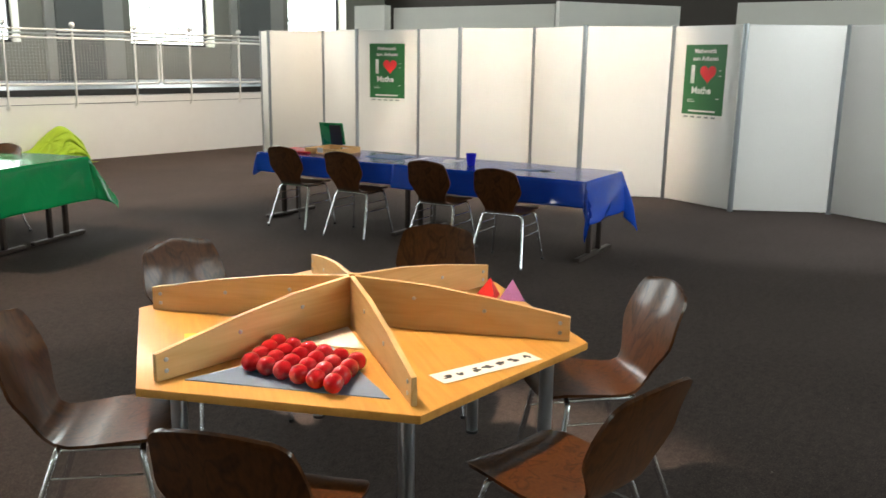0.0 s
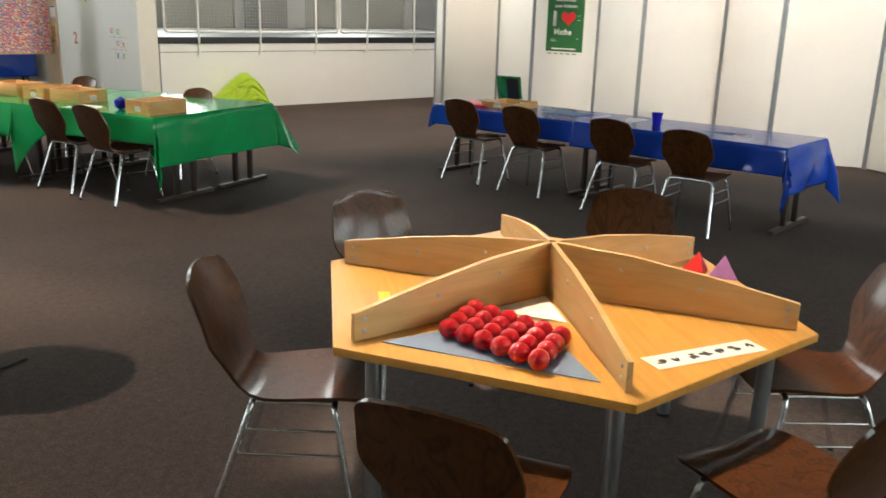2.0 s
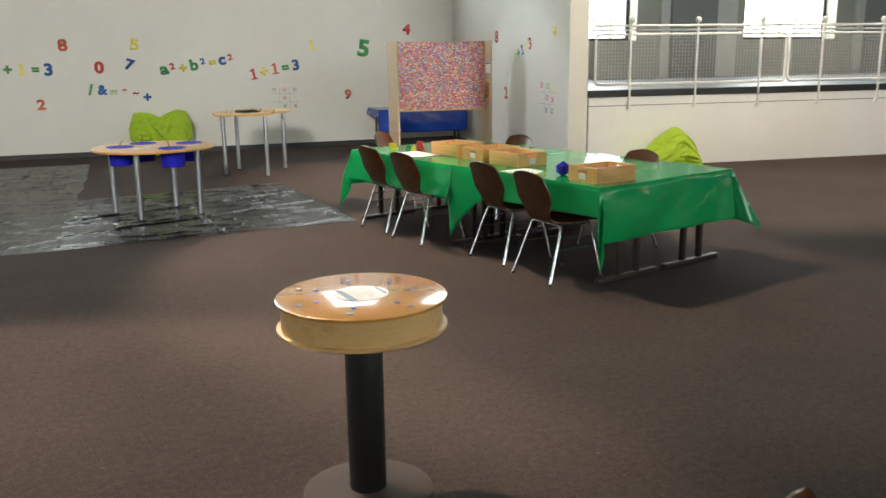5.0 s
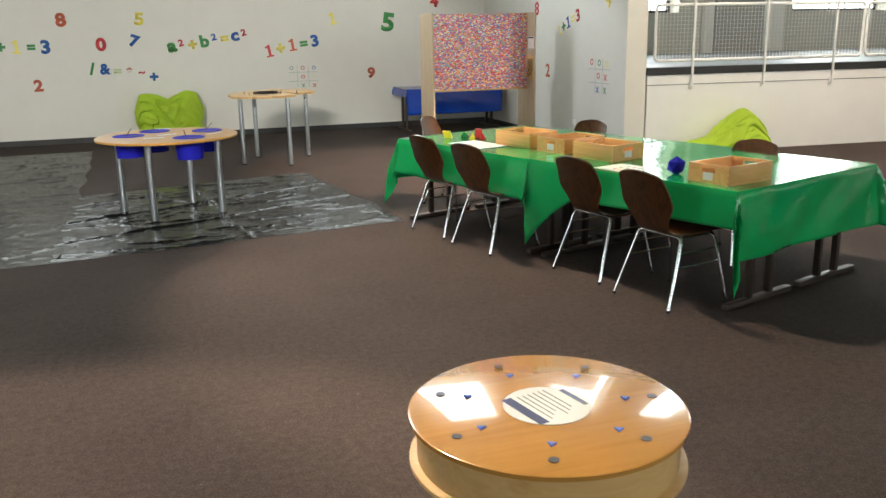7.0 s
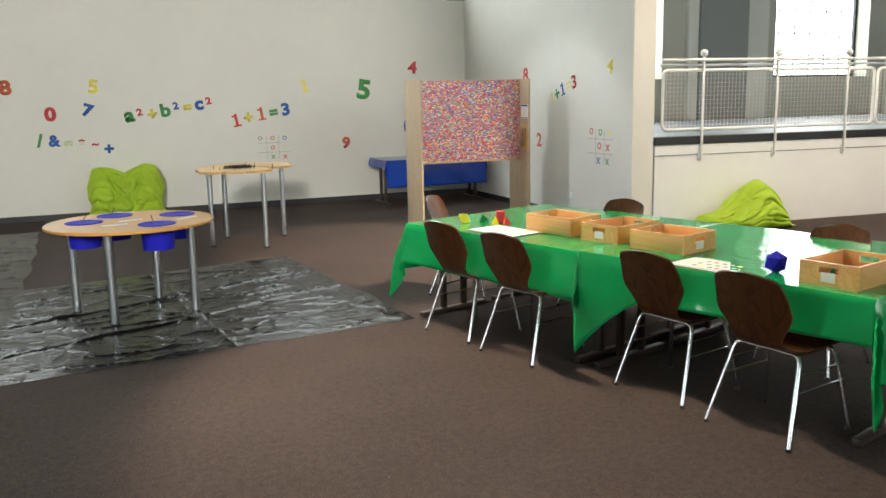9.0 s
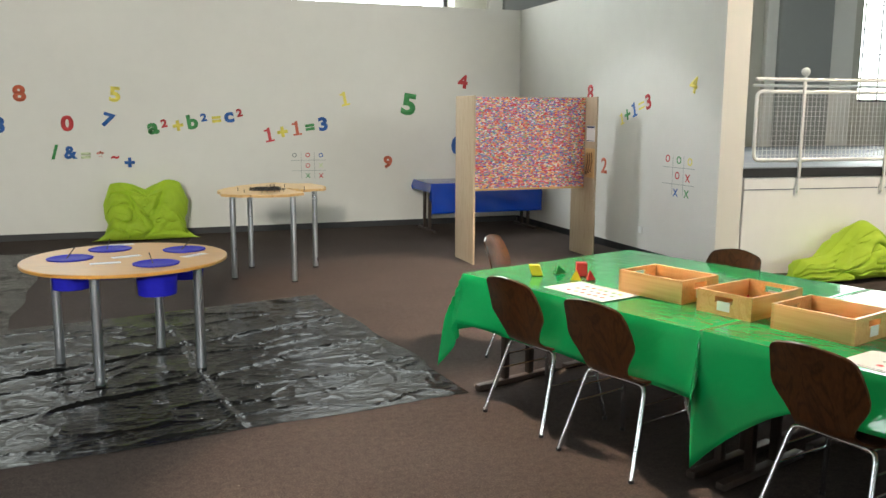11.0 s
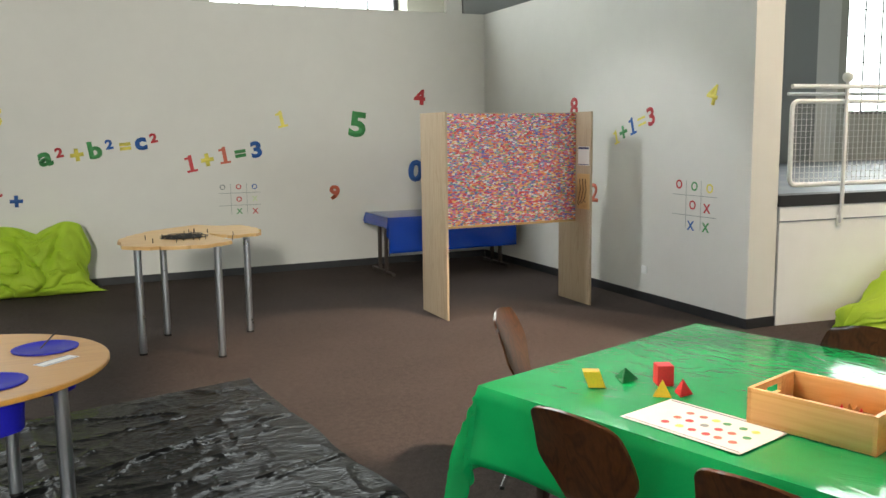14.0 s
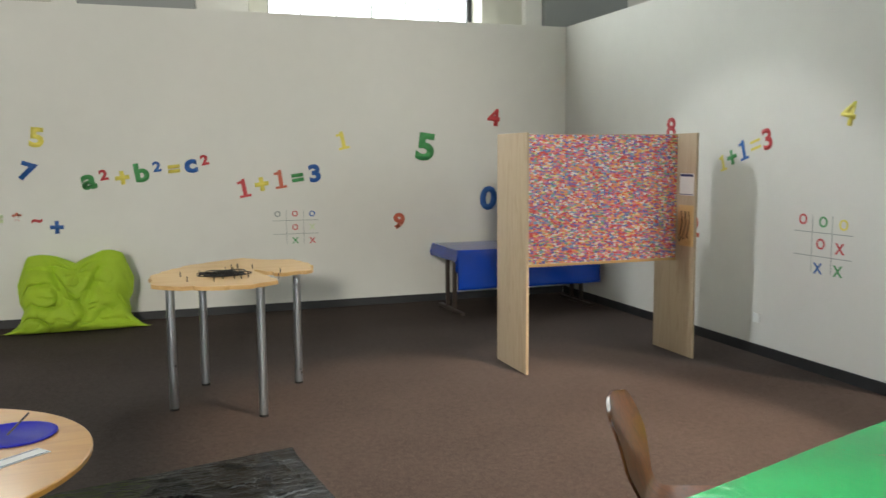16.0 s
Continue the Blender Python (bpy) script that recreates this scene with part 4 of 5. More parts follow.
def oilcloth(name, m, L, W, H, over, material, label, seed, flare=None, corner=(1.35, 1.35), splay=(0.1, 0.1)):
    """Cloth over a table of L by W; over = overhang at x0, x1, y0, y1. flare deepens the sides towards one end."""
    x0, x1, y0, y1 = over
    rnd = random.Random(seed)
    ph = [rnd.uniform(0, 6.28) for _ in range(8)]
    nx, ny = 84, 56

    def axis(n, a, length, b):
        # denser beyond the edges
        out = []
        na = max(2, int(n * 0.22)) if a > 0 else 1
        nb = max(2, int(n * 0.22)) if b > 0 else 1
        nm = n - na - nb
        out += [-a * (1 - i / na) for i in range(na)] if a > 0 else []
        out += [length * i / nm for i in range(nm + 1)]
        out += [length + b * (i + 1) / nb for i in range(nb)] if b > 0 else []
        return out
    us, vs = axis(nx, x0, L, x1), axis(ny, y0, W, y1)
    bm = bmesh.new()
    grid = []
    for u in us:
        row = []
        for v0 in vs:
            cu, cv = min(max(u, 0), L), min(max(v0, 0), W)
            f = 1.0
            if flare:
                e = (u - (L - 0.55)) / 0.55 if flare > 0 else (0.55 - u) / 0.55
                f = 1 + abs(flare) * max(0, min(1, e)) ** 1.5
            du, dv = u - cu, (v0 - cv) * f
            d = math.hypot(du, dv)
            z = H + 0.004
            ox = oy = 0.0
            if d > 1e-6:
                k = min(abs(du), abs(dv)) / max(abs(du), abs(dv), 1e-6)
                drop = d * (1 + (corner[0 if dv < 0 else 1] - 1) * k)
                s = u * 7 + v0 * 7 if k < 0.15 else (u - v0) * 10
                wave = 0.5 + 0.5 * math.sin(s + ph[0]) * math.sin(0.43 * s + ph[1])
                out = 0.008 + 0.05 * wave * min(1, d / 0.25) + splay[0 if dv < 0 else 1] * k * d
                if k > 0.2:
                    out += 0.03 * math.sin(9 * math.atan2(dv, du) + ph[2]) * min(1, d / 0.2)
                ox, oy = du / d * out, dv / d * out
                z -= max(0.0, drop - 0.004)
            else:
                z += 0.0025 * math.sin(5 * u + 3 * v0 + ph[3]) * math.sin(4 * v0 - 2 * u + ph[4]) + 0.0025
            z = max(z, 0.03)
            row.append(bm.verts.new((cu + ox, cv + oy, z)))
        grid.append(row)
    for i in range(len(us) - 1):
        for j in range(len(vs) - 1):
            bm.faces.new((grid[i][j], grid[i + 1][j], grid[i + 1][j + 1], grid[i][j + 1]))
    me = finish(name, bm, material)
    ob = new(name, me)
    ob.matrix_basis = m
    mod = ob.modifiers.new("thickness", "SOLIDIFY")
    mod.thickness, mod.offset = 0.0015, 1
    return tagged(ob, label, "tablecloth")


G_A = 107.5
G0 = pose(4.425, 6.835, 0, 0, 0, G_A)
GREEN_LABEL = "brown folding table under a green oilcloth"
for u in (0.0, 1.72):
    for v in (-1.49, -0.745):
        t_leg_table(G0 @ pose(u + 0.02, v, 0), 1.66, 0.73, 0.715, GREEN_LABEL, "green tables")
oilcloth("tablecloth", G0 @ pose(1.74, -1.5, 0), 1.69, 1.5, 0.714, (0.1, 0.36, 0.27, 0.3), GREEN_CLOTH, "glossy green oilcloth hanging over the far tables", 3, None, (1.15, 1.3), (0.1, 0.2))
oilcloth("tablecloth", G0 @ pose(0.0, -1.5, 0.004), 1.74, 1.5, 0.714, (0.4, 0.0, 0.3, 0.22), GREEN_CLOTH, "glossy green oilcloth with deep hanging corners", 8, 1.9, (1.02, 1.62), (0.6, 0.1))

B0 = pose(7.5, 3.12, 0, 0, 0, 92.5)
for u, length in ((-0.14, 1.84), (1.75, 1.7)):
    t_leg_table(B0 @ pose(u + 0.02, -0.84, 0), length, 0.82, 0.69, "brown folding table under a blue oilcloth", "blue tables")
oilcloth("tablecloth", B0 @ pose(1.76, -0.85, 0), 1.72, 0.85, 0.69, (0.02, 0.1, 0.2, 0.19), BLUE_CLOTH, "glossy blue oilcloth over the long table", 5, None, (1.2, 1.2))
oilcloth("tablecloth", B0 @ pose(-0.14, -0.85, 0.004), 1.92, 0.85, 0.69, (0.36, 0.0, 0.22, 0.22), BLUE_CLOTH, "glossy blue oilcloth with hanging corners", 11, None, (1.5, 1.35), (0.4, 0.1))

# blue covered table in the corner
C0 = pose(5.35, 16.5, 0)
t_leg_table(C0 @ pose(0.02, 0.0, 0), 1.64, 0.8, 0.7, "brown folding table under a blue cloth in the corner", "blue tables")
oilcloth("tablecloth", C0, 1.68, 0.82, 0.7, (0.13, 0.03, 0.42, 0.05), BLUE_CLOTH, "blue oilcloth hanging low over the corner table", 21, None, (1.1, 1.1))


# ---- wooden boxes ----
def wooden_box(m, L, W, H, label):
    """Open pine box with finger joints, grip slots and a paper label; x is its length."""
    bx = empty("wooden_box", m, label, "box", "wooden boxes")
    t = 0.014
    bm = bmesh.new()
    box(bm, t, L - t, t, W - t, 0.004, 0.012)
    part("bottom", bm, PINE, bx)
    for y in (0.0, W - t):
        bm = bmesh.new()
        box(bm, t, L - t, y, y + t, 0, H, 0.0015)
        n = 6
        for i in range(n):
            if i % 2 == 0:
                box(bm, 0, t, y, y + t, H * i / n, H * (i + 1) / n)
                box(bm, L - t, L, y, y + t, H * i / n, H * (i + 1) / n)
        part("side_board", bm, PINE, bx)
    for x in (0.0, L - t):
        bm = bmesh.new()
        g0, g1, h0, h1 = W / 2 - 0.05, W / 2 + 0.05, H - 0.052, H - 0.02
        box(bm, x, x + t, t, g0, 0, H)
        box(bm, x, x + t, g1, W - t, 0, H)
        box(bm, x, x + t, g0, g1, 0, h0)
        box(bm, x, x + t, g0, g1, h1, H)
        n = 6
        for i in range(n):
            if i % 2:
                box(bm, x, x + t, 0, t, H * i / n, H * (i + 1) / n)
                box(bm, x, x + t, W - t, W, H * i / n, H * (i + 1) / n)
        eb = part("end_board", bm, PINE, bx)
        bm = bmesh.new()
        xs = x - 0.0012 if x == 0 else x + t
        box(bm, xs, xs + 0.0012, W / 2 - 0.035, W / 2 + 0.035, 0.022, 0.068)
        part("paper_label", bm, PAPER, eb, "small white paper label")
    return bx


TOP = 0.7245
BOX_LABEL = "open finger-jointed pine box with paper label on green cloth"
wooden_box(pose(4.406, 9.035, TOP, 0, 0, 107.5), 0.41, 0.3, 0.12, BOX_LABEL)
wooden_box(pose(4.215, 8.545, TOP, 0, 0, 17), 0.42, 0.3, 0.11, BOX_LABEL)
wooden_box(pose(4.64, 8.156, TOP, 0, 0, 107.5), 0.38, 0.32, 0.115, BOX_LABEL)
wooden_box(pose(4.465, 6.975, TOP, 0, 0, 15), 0.4, 0.29, 0.115, BOX_LABEL)
wooden_box(pose(7.6, 5.75, 0.699, 0, 0, 4), 0.42, 0.4, 0.06, "shallow wooden tray box on the blue table")
rng = random.Random(9)
for cx, cy in ((4.2, 9.186), (4.372, 8.75), (4.43, 8.29), (4.62, 7.16)):
    for _ in range(7):
        cols = rng.choice((RED_MATT, YELLOW, GREEN_TOY, PINE, RED_MATT))
        v, f = pyramid(rng.uniform(0.025, 0.04), rng.uniform(0.04, 0.07))
        solid("toy_block", v, f, cols, pose(cx + rng.uniform(-0.08, 0.08), cy + rng.uniform(-0.075, 0.075), TOP + 0.013, 0, 0, rng.uniform(0, 360)),
              "small coloured pyramid block lying inside a pine box", "toy block", "geometric solids")


def block(sx, sy, sz):
    v = [(x, y, z) for x in (-sx, sx) for y in (-sy, sy) for z in (0, sz)]
    return v, [(0, 1, 3, 2), (4, 6, 7, 5), (0, 4, 5, 1), (2, 3, 7, 6), (0, 2, 6, 4), (1, 5, 7, 3)]


v, f = block(0.032, 0.024, 0.062)
v = [(x - 0.35 * (z - 0.03), y, z) for x, y, z in v]
solid("toy_block", v, f, YELLOW, pose(3.775, 9.895, TOP, 0, 0, -28), "yellow plastic leaning prism standing on the green cloth", "toy block", "geometric solids")
v, f = pyramid(0.055, 0.05)
solid("toy_block", v, f, GREEN_TOY, pose(3.93, 9.91, TOP, 0, 0, 15), "dark green plastic solid on the green cloth", "toy block", "geometric solids")
v, f = block(0.031, 0.031, 0.078)
solid("toy_block", v, f, RED_MATT, pose(4.025, 9.8, TOP, 0, 0, -22), "red plastic cube standing on the green cloth", "toy block", "geometric solids")
v, f = pyramid(0.04, 0.062)
solid("toy_block", v, f, YELLOW, pose(3.93, 9.685, TOP, 0, 0, -40), "yellow plastic pyramid on the green cloth", "toy block", "geometric solids")
solid("toy_block", v, f, RED_MATT, pose(4.005, 9.665, TOP, 0, 0, 10), "red plastic pyramid on the green cloth", "toy block", "geometric solids")
bm = bmesh.new()
bmesh.ops.create_icosphere(bm, subdivisions=1, radius=0.062, matrix=pose(0, 0, 0.056))
tagged(part("toy_ball", bm, BLUE, None, "", pose(4.45, 7.47, TOP, 0, 0, 30), False), "blue faceted plastic solid on the green cloth", "toy block", "geometric solids")


def work_sheet(m, L, W, seed):
    ws = empty("work_sheet", m, "laminated work sheet with rows of coloured dots on the cloth", "paper", "work sheets")
    bm = bmesh.new()
    box(bm, 0, L, 0, W, 0, 0.0015)
    part("paper", bm, PAPER, ws)
    bm = bmesh.new()
    box(bm, 0.01, L - 0.01, W - 0.018, W - 0.012, 0.0017, 0.0022)
    box(bm, 0.01, L - 0.01, 0.012, 0.015, 0.0017, 0.0022)
    part("band", bm, NAVY, ws, "dark blue printed rule")
    r = random.Random(seed)
    for i in range(6):
        for j in range(3):
            bm = bmesh.new()
            lathe(bm, [(0.014, 0.0017), (0.014, 0.0022), (0, 0.0022)], 12, L * 0.3 + 0.05 * i + r.uniform(-0.006, 0.006), W * 0.25 + 0.065 * j)
            part("printed_dot", bm, r.choice((RED_MATT, STICK["y"], STICK["k"], STICK["o"], STICK["g"])), ws)
    return ws


work_sheet(pose(3.66, 9.565, TOP, 0, 0, -75), 0.45, 0.285, 1)
work_sheet(pose(4.12, 7.93, TOP, 0, 0, -75), 0.42, 0.28, 2)

# things on the blue table
bm = bmesh.new()
box(bm, -0.15, 0.15, -0.012, 0.012, 0, 0.28, 0.003)
gb = empty("display_board", pose(8.2, 6.3, 0.699, 0, 0, 96) @ pose(0, 0, 0, -12), "green and black tilted board standing on the blue table", "board")
part("board", bm, GREEN_TOY, gb)
bm = bmesh.new()
box(bm, -0.13, 0.02, 0.013, 0.016, 0.02, 0.26)
part("dark_panel", bm, BLACK, gb, "black inset panel")
bm = bmesh.new()
lathe(bm, [(0, 0.0), (0.035, 0.0), (0.05, 0.11), (0.046, 0.11), (0.033, 0.006), (0, 0.006)], 24)
tagged(part("cup", bm, BLUE, None, "", pose(7.84, 4.3, 0.699)), "blue plastic cup on the blue table", "cup")
bm = bmesh.new()
box(bm, -0.22, 0.22, -0.16, 0.16, 0, 0.02, 0.003)
tagged(part("tray", bm, RED_MATT, None, "", pose(7.68, 6.3, 0.699, 0, 0, 94)), "flat red tray on the blue table", "tray")
for k, (x, y) in enumerate(((7.9, 5.3), (7.95, 4.75), (7.95, 3.75), (8.0, 3.4))):
    bm = bmesh.new()
    box(bm, -0.21, 0.21, -0.15, 0.15, 0, 0.0015)
    tagged(part("paper_sheet", bm, PAPER if k % 2 else BLUE_MAT, None, "", pose(x, y, 0.7, 0, 0, 92 + 4 * k)), "flat laminated sheet lying on the blue cloth", "paper")


# ---- plastic sheets on the carpet ----
def ground_sheet(corners, nx, ny, seed, label, folds=()):
    """Wrinkled film over a four-sided patch of floor."""
    a, b, c, d = [Vector((*p, 0)) for p in corners]
    bm = bmesh.new()
    grid = []
    for i in range(nx + 1):
        row = []
        for j in range(ny + 1):
            u, v = i / nx, j / ny
            p = (a * (1 - u) + b * u) * (1 - v) + (d * (1 - u) + c * u) * v
            edge = min(u, 1 - u, v, 1 - v)
            wob = noise.noise(Vector((p.x * 1.3, p.y * 1.3, seed))) * 0.09
            q = Vector((p.x * 0.9 + p.y * 0.5, p.y * 2.4 - p.x * 0.6, seed + 3.0))
            ridge = 1 - abs(noise.noise(q * 1.7 + Vector((wob * 4, 0, 0))))
            ridge2 = 1 - abs(noise.noise(Vector((p.x * 4.5 - p.y * 1.2, p.y * 3.6 + p.x, seed + 9.0))))
            z = 0.004 + 0.012 * ridge ** 24 + 0.006 * ridge2 ** 16 + 0.003 * max(0, noise.noise(p * 9))
            for fa, fb, lift in folds:
                along = (Vector(fb) - Vector(fa)).normalized()
                off = p.xy - Vector(fa)
                away = abs(off.x * along.y - off.y * along.x + 0.015 * math.sin(3 * off.dot(along)))
                z += lift * max(0.0, 1 - away / 0.035)
            z = 0.004 + (z - 0.004) * min(1, edge * 30 + 0.15)
            if edge == 0:
                p = p + Vector((wob, wob * 0.6, 0))
            row.append(bm.verts.new((p.x, p.y, z)))
        grid.append(row)
    for i in range(nx):
        for j in range(ny):
            bm.faces.new((grid[i][j], grid[i + 1][j], grid[i + 1][j + 1], grid[i][j + 1]))
    return tagged(part("plastic_sheet", bm, SHEET), label, "plastic sheet")


ground_sheet([(0.5, 9.62), (3.42, 10.02), (3.06, 13.07), (0.5, 12.52)], 210, 210, 1.0, "crumpled glossy black plastic film spread on the carpet", [((1.94, 11.68), (2.86, 12.09), 0.016), ((2.25, 10.99), (3.17, 11.4), 0.012), ((2.0, 10.2), (1.7, 12.6), 0.012)])
ground_sheet([(-3.0, 9.2), (0.55, 9.65), (0.5, 16.4), (-3.0, 16.2)], 130, 190, 5.0, "crumpled glossy black plastic film spread on the carpet")


def round_leg(bm, x, y, r, h):
    lathe(bm, [(0, 0.014), (r, 0.014), (r, h), (0, h)], 20, x, y)


# ---- round table with buckets ----
RT = (1.485, 11.24)
RT_Z = 0.735
rt = empty("round_table", pose(RT[0], RT[1], 0), "round beech table with four blue buckets set in, on steel legs", "table")
HOLES = [(-0.34, 0.05), (0.18, -0.31), (-0.11, 0.37), (0.37, 0.2)]
bm = bmesh.new()
lathe(bm, [(0, RT_Z - 0.022), (0.63, RT_Z - 0.022), (0.635, RT_Z - 0.018), (0.635, RT_Z - 0.004), (0.63, RT_Z), (0, RT_Z)], 72)
part("tabletop", bm, BEECH, rt, "pale beech veneer top")
for x, y in ((-0.18, -0.38), (0.43, -0.21), (-0.45, 0.19), (0.19, 0.38)):
    bm = bmesh.new()
    round_leg(bm, x, y, 0.029, RT_Z - 0.023)
    lg = part("leg", bm, STEEL, rt)
    bm = bmesh.new()
    lathe(bm, [(0, 0), (0.033, 0), (0.033, 0.013), (0, 0.013)], 18, x, y)
    part("foot_cap", bm, BLACK, lg)
for k, (x, y) in enumerate(HOLES):
    bm = bmesh.new()
    lathe(bm, [(0, RT_Z - 0.19), (0.115, RT_Z - 0.19), (0.125, RT_Z - 0.05), (0.128, RT_Z - 0.023)], 36, x, y)
    bk = part("bucket", bm, BLUE, rt, "blue plastic bucket under the table")
    bm = bmesh.new()
    lathe(bm, [(0.125, RT_Z + 0.001), (0.14, RT_Z + 0.001), (0.142, RT_Z + 0.006), (0.132, RT_Z + 0.009), (0.122, RT_Z + 0.006), (0.115, RT_Z + 0.002), (0, RT_Z + 0.0015)], 40, x, y)
    part("bucket_rim", bm, BLUE, bk)
    bm = bmesh.new()
    lean = (0.05, -0.02, 0.02, 0.07)[k]
    tube(bm, [(x - 0.02, y, RT_Z + 0.003), (x - 0.02 + lean, y + 0.02, RT_Z + 0.07)], 0.0035, 6)
    part("stick", bm, DARK_STEEL, bk, "thin dark stick")
for k, (x, y, a) in enumerate(((0.0, 0.02, 20), (0.42, -0.06, 40), (-0.12, -0.2, 5), (-0.05, 0.56, 8))):
    m = pose(RT[0] + x, RT[1] + y, RT_Z + 0.001, 0, 0, a)
    cd = empty("instruction_card", m, "white printed card with dark rules on the round table", "card", "instruction cards")
    bm = bmesh.new()
    box(bm, -0.09, 0.09, -0.035, 0.035, 0, 0.0015)
    part("card", bm, PAPER, cd)
    bm = bmesh.new()
    box(bm, -0.085, 0.085, 0.024, 0.03, 0.0017, 0.0022)
    box(bm, -0.085, 0.085, -0.03, -0.025, 0.0017, 0.0022)
    part("rule", bm, NAVY, cd)

# ---- tall table with a map-shaped top ----
JT = (2.875, 14.25)
JT_Z = 0.88
jt = empty("tall_table", pose(JT[0], JT[1], 0), "tall table with ragged map-shaped plywood top on steel legs", "table")
bm = bmesh.new()
rng = random.Random(12)
outline = [(-0.56, 0.09), (-0.54, -0.33), (-0.42, -0.45), (-0.17, -0.53), (0.02, -0.56), (0.25, -0.41), (0.15, 0.18), (0.31, -0.06), (0.54, 0.02), (0.6, 0.37), (0.52, 0.71), (0.31, 0.76), (0.15, 0.95), (-0.02, 0.85), (-0.29, 0.63), (-0.48, 0.33)]
poly = []
for (xa, ya), (xb, yb) in zip(outline, outline[1:] + outline[:1]):
    k = max(1, int(math.hypot(xb - xa, yb - ya) / 0.045))
    for i in range(k):
        poly.append((xa + (xb - xa) * i / k + rng.uniform(-0.017, 0.017), ya + (yb - ya) * i / k + rng.uniform(-0.017, 0.017)))
prism(bm, poly, JT_Z - 0.026, JT_Z, 0.0)
part("tabletop", bm, BIRCH, jt, "pale plywood top with ragged outline")
for x, y in ((-0.44, -0.16), (0.11, -0.5), (-0.2, 0.43), (0.465, 0.245)):
    bm = bmesh.new()
    round_leg(bm, x, y, 0.028, JT_Z - 0.027)
    lg = part("leg", bm, STEEL, jt)
    bm = bmesh.new()
    lathe(bm, [(0, 0), (0.032, 0), (0.032, 0.013), (0, 0.013)], 18, x, y)
    part("foot_cap", bm, BLACK, lg)
for i in range(16):
    a, r = rng.uniform(0, 6.28), rng.uniform(0.1, 0.48)
    bm = bmesh.new()
    tube(bm, [(r * math.cos(a), r * math.sin(a), JT_Z - 0.002), (r * math.cos(a), r * math.sin(a), JT_Z + 0.035)], 0.0035, 6)
    part("pin", bm, DARK_STEEL, jt, "small upright nail")
bm = bmesh.new()
pts = []
for i in range(120):
    a = i * 0.55
    pts.append((0.13 * math.cos(a) * (1 + 0.25 * math.sin(i * 0.31)) + 0.03 * math.sin(i * 0.17), 0.075 * math.sin(a) * (1 + 0.3 * math.cos(i * 0.23)), 0.006 + 0.018 * (1 + math.sin(i * 0.41)) * (i / 120)))
tube(bm, pts, 0.0035, 6)
tagged(part("cable", bm, BLACK, None, "", pose(JT[0] - 0.08, JT[1] - 0.05, JT_Z)), "coiled thin black cable on the tall table", "cable")

# ---- picture stand ----
PB = empty("picture_stand", pose(5.78, 14.36, 0), "free-standing picture of countless coloured flecks between two ash boards", "stand")
for x in (-0.745, 0.76):
    bm = bmesh.new()
    box(bm, x - 0.011, x + 0.011, -0.27, 0.3, 0, 1.86, 0.002)
    part("side_board", bm, ASH, PB, "pale ash side board")
bm = bmesh.new()
box(bm, -0.733, 0.748, -0.005, 0.012, 0.8, 1.855, 0.002)
part("back_panel", bm, ASH, PB)
bm = bmesh.new()
box(bm, -0.732, 0.747, -0.013, -0.0055, 0.822, 1.848, 0.001)
part("picture", bm, CONFETTI, PB, "picture of tiny multicoloured flecks")
bm = bmesh.new()
box(bm, -0.732, 0.747, -0.02, -0.0058, 0.8, 0.82, 0.001)
part("bottom_strip", bm, BIRCH, PB)
bm = bmesh.new()
box(bm, 0.745, 0.7485, -0.25, -0.06, 1.35, 1.53)
nt = part("notice", bm, PAPER, PB, "white notice with dark blue edges")
bm = bmesh.new()
box(bm, 0.7435, 0.7448, -0.245, -0.065, 1.505, 1.525)
part("notice_edge", bm, NAVY, nt)
bm = bmesh.new()
box(bm, 0.7435, 0.7448, -0.245, -0.065, 1.355, 1.362)
part("notice_edge", bm, NAVY, nt)
bm = bmesh.new()
box(bm, 0.7425, 0.7485, -0.26, -0.05, 0.93, 1.27, 0.001)
hb = part("hook_board", bm, BIRCH, PB, "small plywood board with hanging cords")
for k in range(3):
    bm = bmesh.new()
    y = -0.1 - 0.05 * k
    tube(bm, [(0.738, y, 1.22), (0.734, y - 0.02, 1.12), (0.736, y + 0.012, 1.03), (0.736, y + 0.03, 0.98 + 0.02 * k), (0.736, y + 0.015, 0.965 + 0.02 * k), (0.736, y - 0.005, 1.0)], 0.0035, 6)
    part("cord", bm, BLACK, hb)


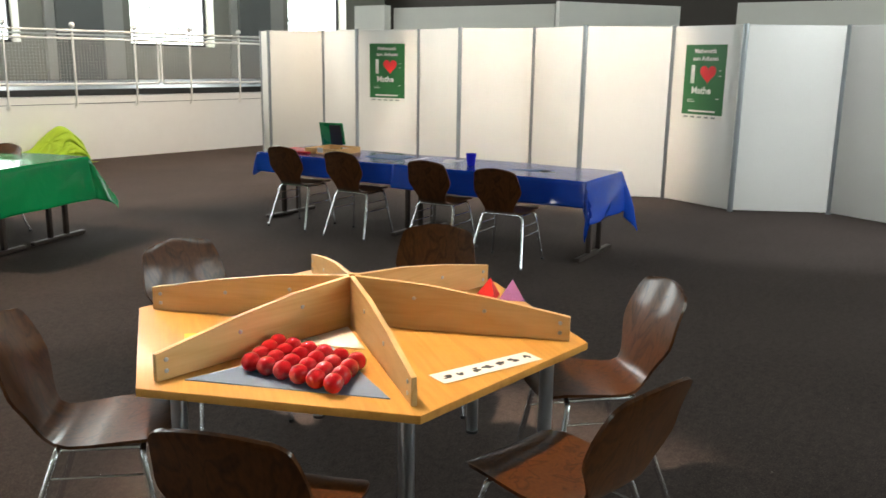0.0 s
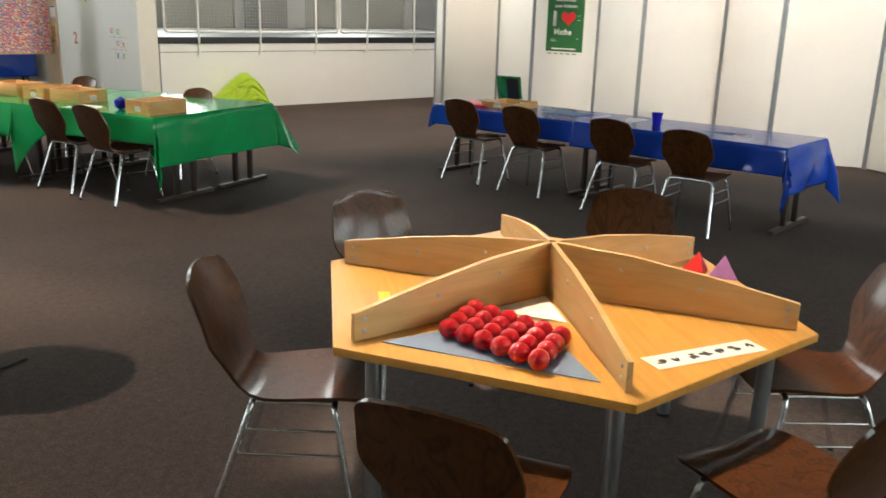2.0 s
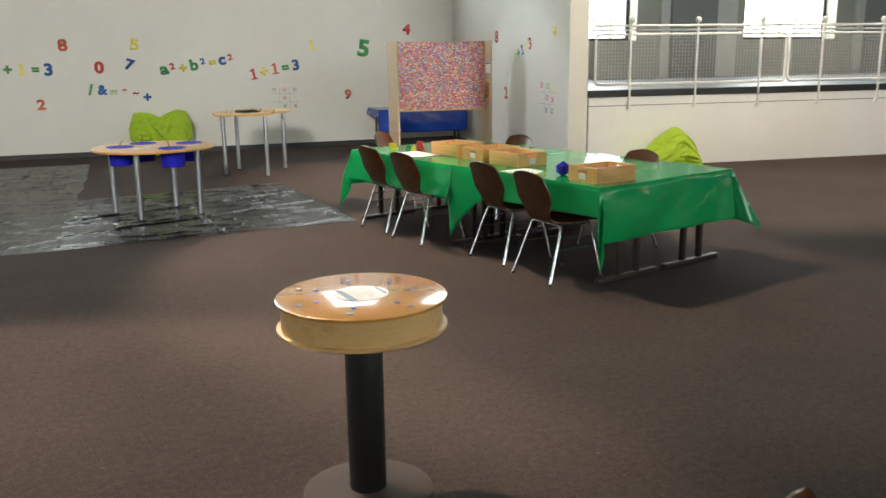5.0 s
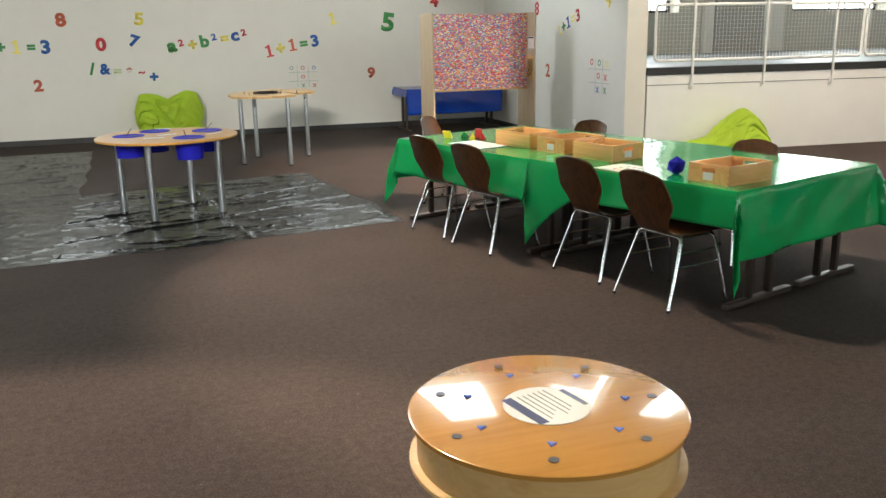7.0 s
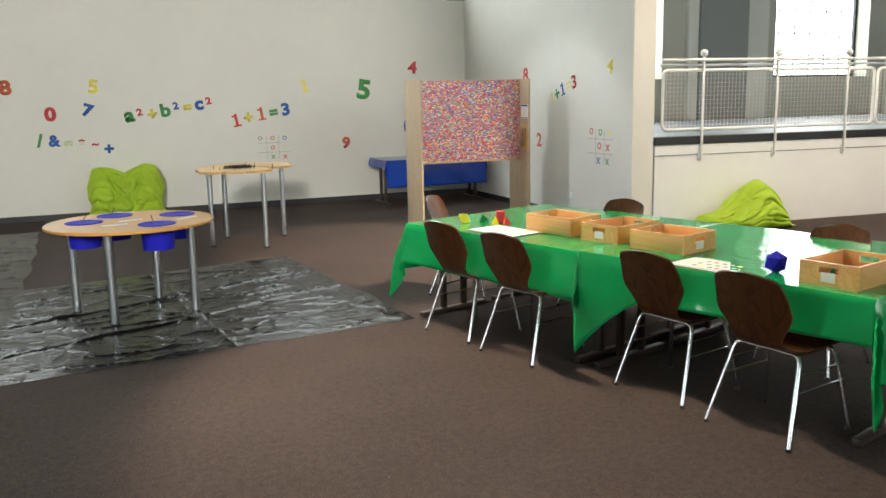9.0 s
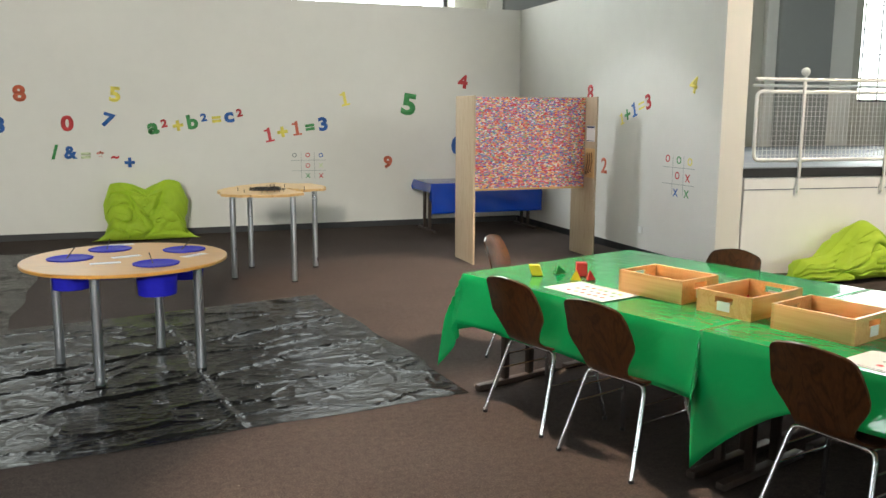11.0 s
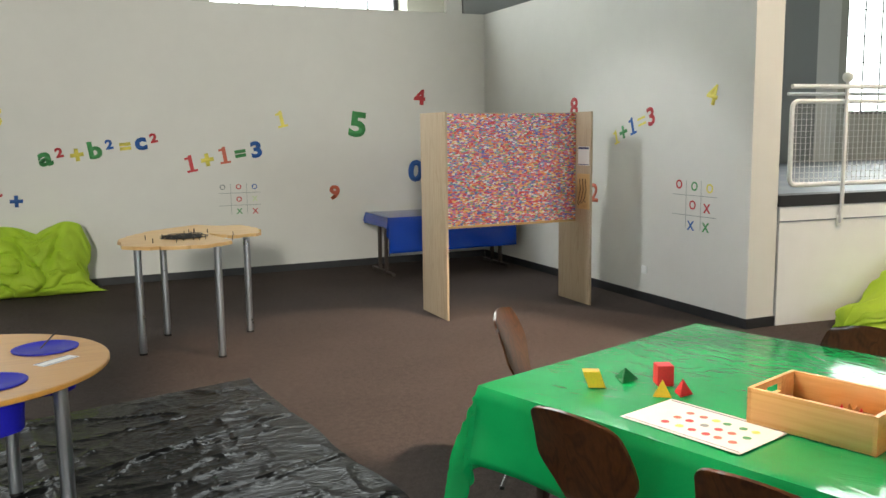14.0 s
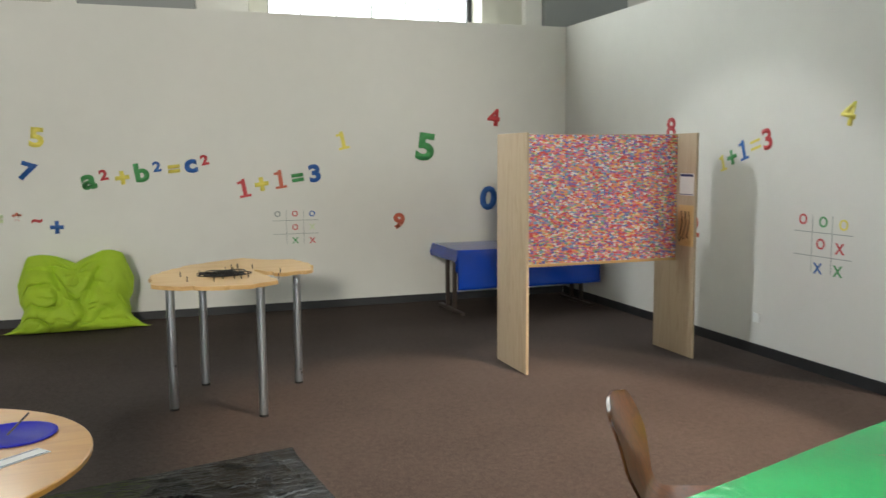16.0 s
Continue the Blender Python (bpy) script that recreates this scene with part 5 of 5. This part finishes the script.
# ---- bean bags ----
def bean_bag(m, w, h, depth, seed, top_line, label, fold=0.0):
    """Slumped cushion; top_line gives the height of its upper edge along u from -1 to 1. Base at z 0."""
    n = 60
    bm = bmesh.new()
    sides = []
    for sgn in (-1, 1):
        grid = []
        for i in range(n + 1):
            row = []
            for j in range(n + 1):
                u, v = -1 + 2 * i / n, -1 + 2 * j / n
                foot = 0.93 + 0.3 * max(0.0, -v) ** 5
                x = u * w / 2 * foot * (1 - 0.05 * (1 - v * v) * abs(u))
                x += 0.03 * noise.noise(Vector((v * 2.5, u * 0.6, seed))) * abs(u)
                top = top_line(u)
                th = (max(0, 1 - abs(u) ** 3.2) ** 0.55) * (max(0, 1 - abs(v) ** 3.4) ** 0.55)
                fat = depth * (0.5 - 0.2 * v)
                p = Vector((u * 1.3, v * 1.1, seed + sgn * 3))
                crease = noise.noise(p * 1.1) * (0.1 if not fold else 0.05)
                if fold and v > -0.35:
                    crease -= fold * math.exp(-((abs(u) - 0.1 - 0.3 * (v + 0.35)) / 0.075) ** 2) * min(1.0, (v + 0.35) * 2)
                for fr, am, ph in ((1.6, 0.045, 0.0), (3.1, 0.016, 5.0)):
                    rdg = 1 - abs(noise.noise(Vector((u * fr + v * fr * 0.7, v * fr * 0.8 - u * fr * 0.5, seed + ph + sgn))))
                    crease -= am * rdg ** 12 * 1.6 * (1.1 - 0.5 * v)
                fan = math.sin(7.5 * math.atan2(v - 0.75, u) + seed) * 0.022 * max(0.0, v + 0.2)
                y = sgn * (fat * th) + sgn * (crease + fan) * th
                z = (v * 0.5 + 0.5) * h * top
                z += 0.02 * noise.noise(Vector((u * 3, v * 3, seed + 11))) * (v + 1) / 2
                row.append((x, y + 0.14 * z, max(0.004, z)))
            grid.append(row)
        sides.append(grid)
    vs = {}

    def vert(s, i, j):
        key = (0 if i in (0, n) or j in (0, n) else s, i, j)
        if key not in vs:
            vs[key] = bm.verts.new(sides[s][i][j])
        return vs[key]
    for s in (0, 1):
        for i in range(n):
            for j in range(n):
                q = [vert(s, i, j), vert(s, i + 1, j), vert(s, i + 1, j + 1), vert(s, i, j + 1)]
                bm.faces.new(q if s == 0 else q[::-1])
    bag = empty("bean_bag", m, label, "bean bag", "bean bags")
    part("cover", bm, LIME, bag)
    ring = [sides[0][i][n] for i in range(n + 1)] + [sides[0][n][j] for j in range(n - 1, 4, -1)]
    ring = [sides[0][0][j] for j in range(5, n)] + ring
    bm = bmesh.new()
    tube(bm, ring, 0.006, 6)
    part("seam", bm, LIME, bag, "lime green piped seam")
    return bag


def two_ears(u):
    return 0.86 + 0.14 * math.sin(abs(u) * 2.6) - 0.3 * max(0.0, abs(u) - 0.82) / 0.18 + 0.02 * u


def slumped(u):
    return 0.38 + 0.62 * math.exp(-((u - 0.38) / 0.5) ** 2) - 0.25 * max(0.0, abs(u) - 0.85) / 0.15


bean_bag(pose(1.62, 17.2, 0), 1.12, 0.76, 0.46, 2.0, two_ears, "lime green bean bag slumped upright against the cream wall", 0.075)
bean_bag(pose(8.39, 12.16, 0, 0, 0, PAR_A + 4), 1.4, 0.58, 0.6, 7.0, slumped, "lime green bean bag slumped against the white gallery front")
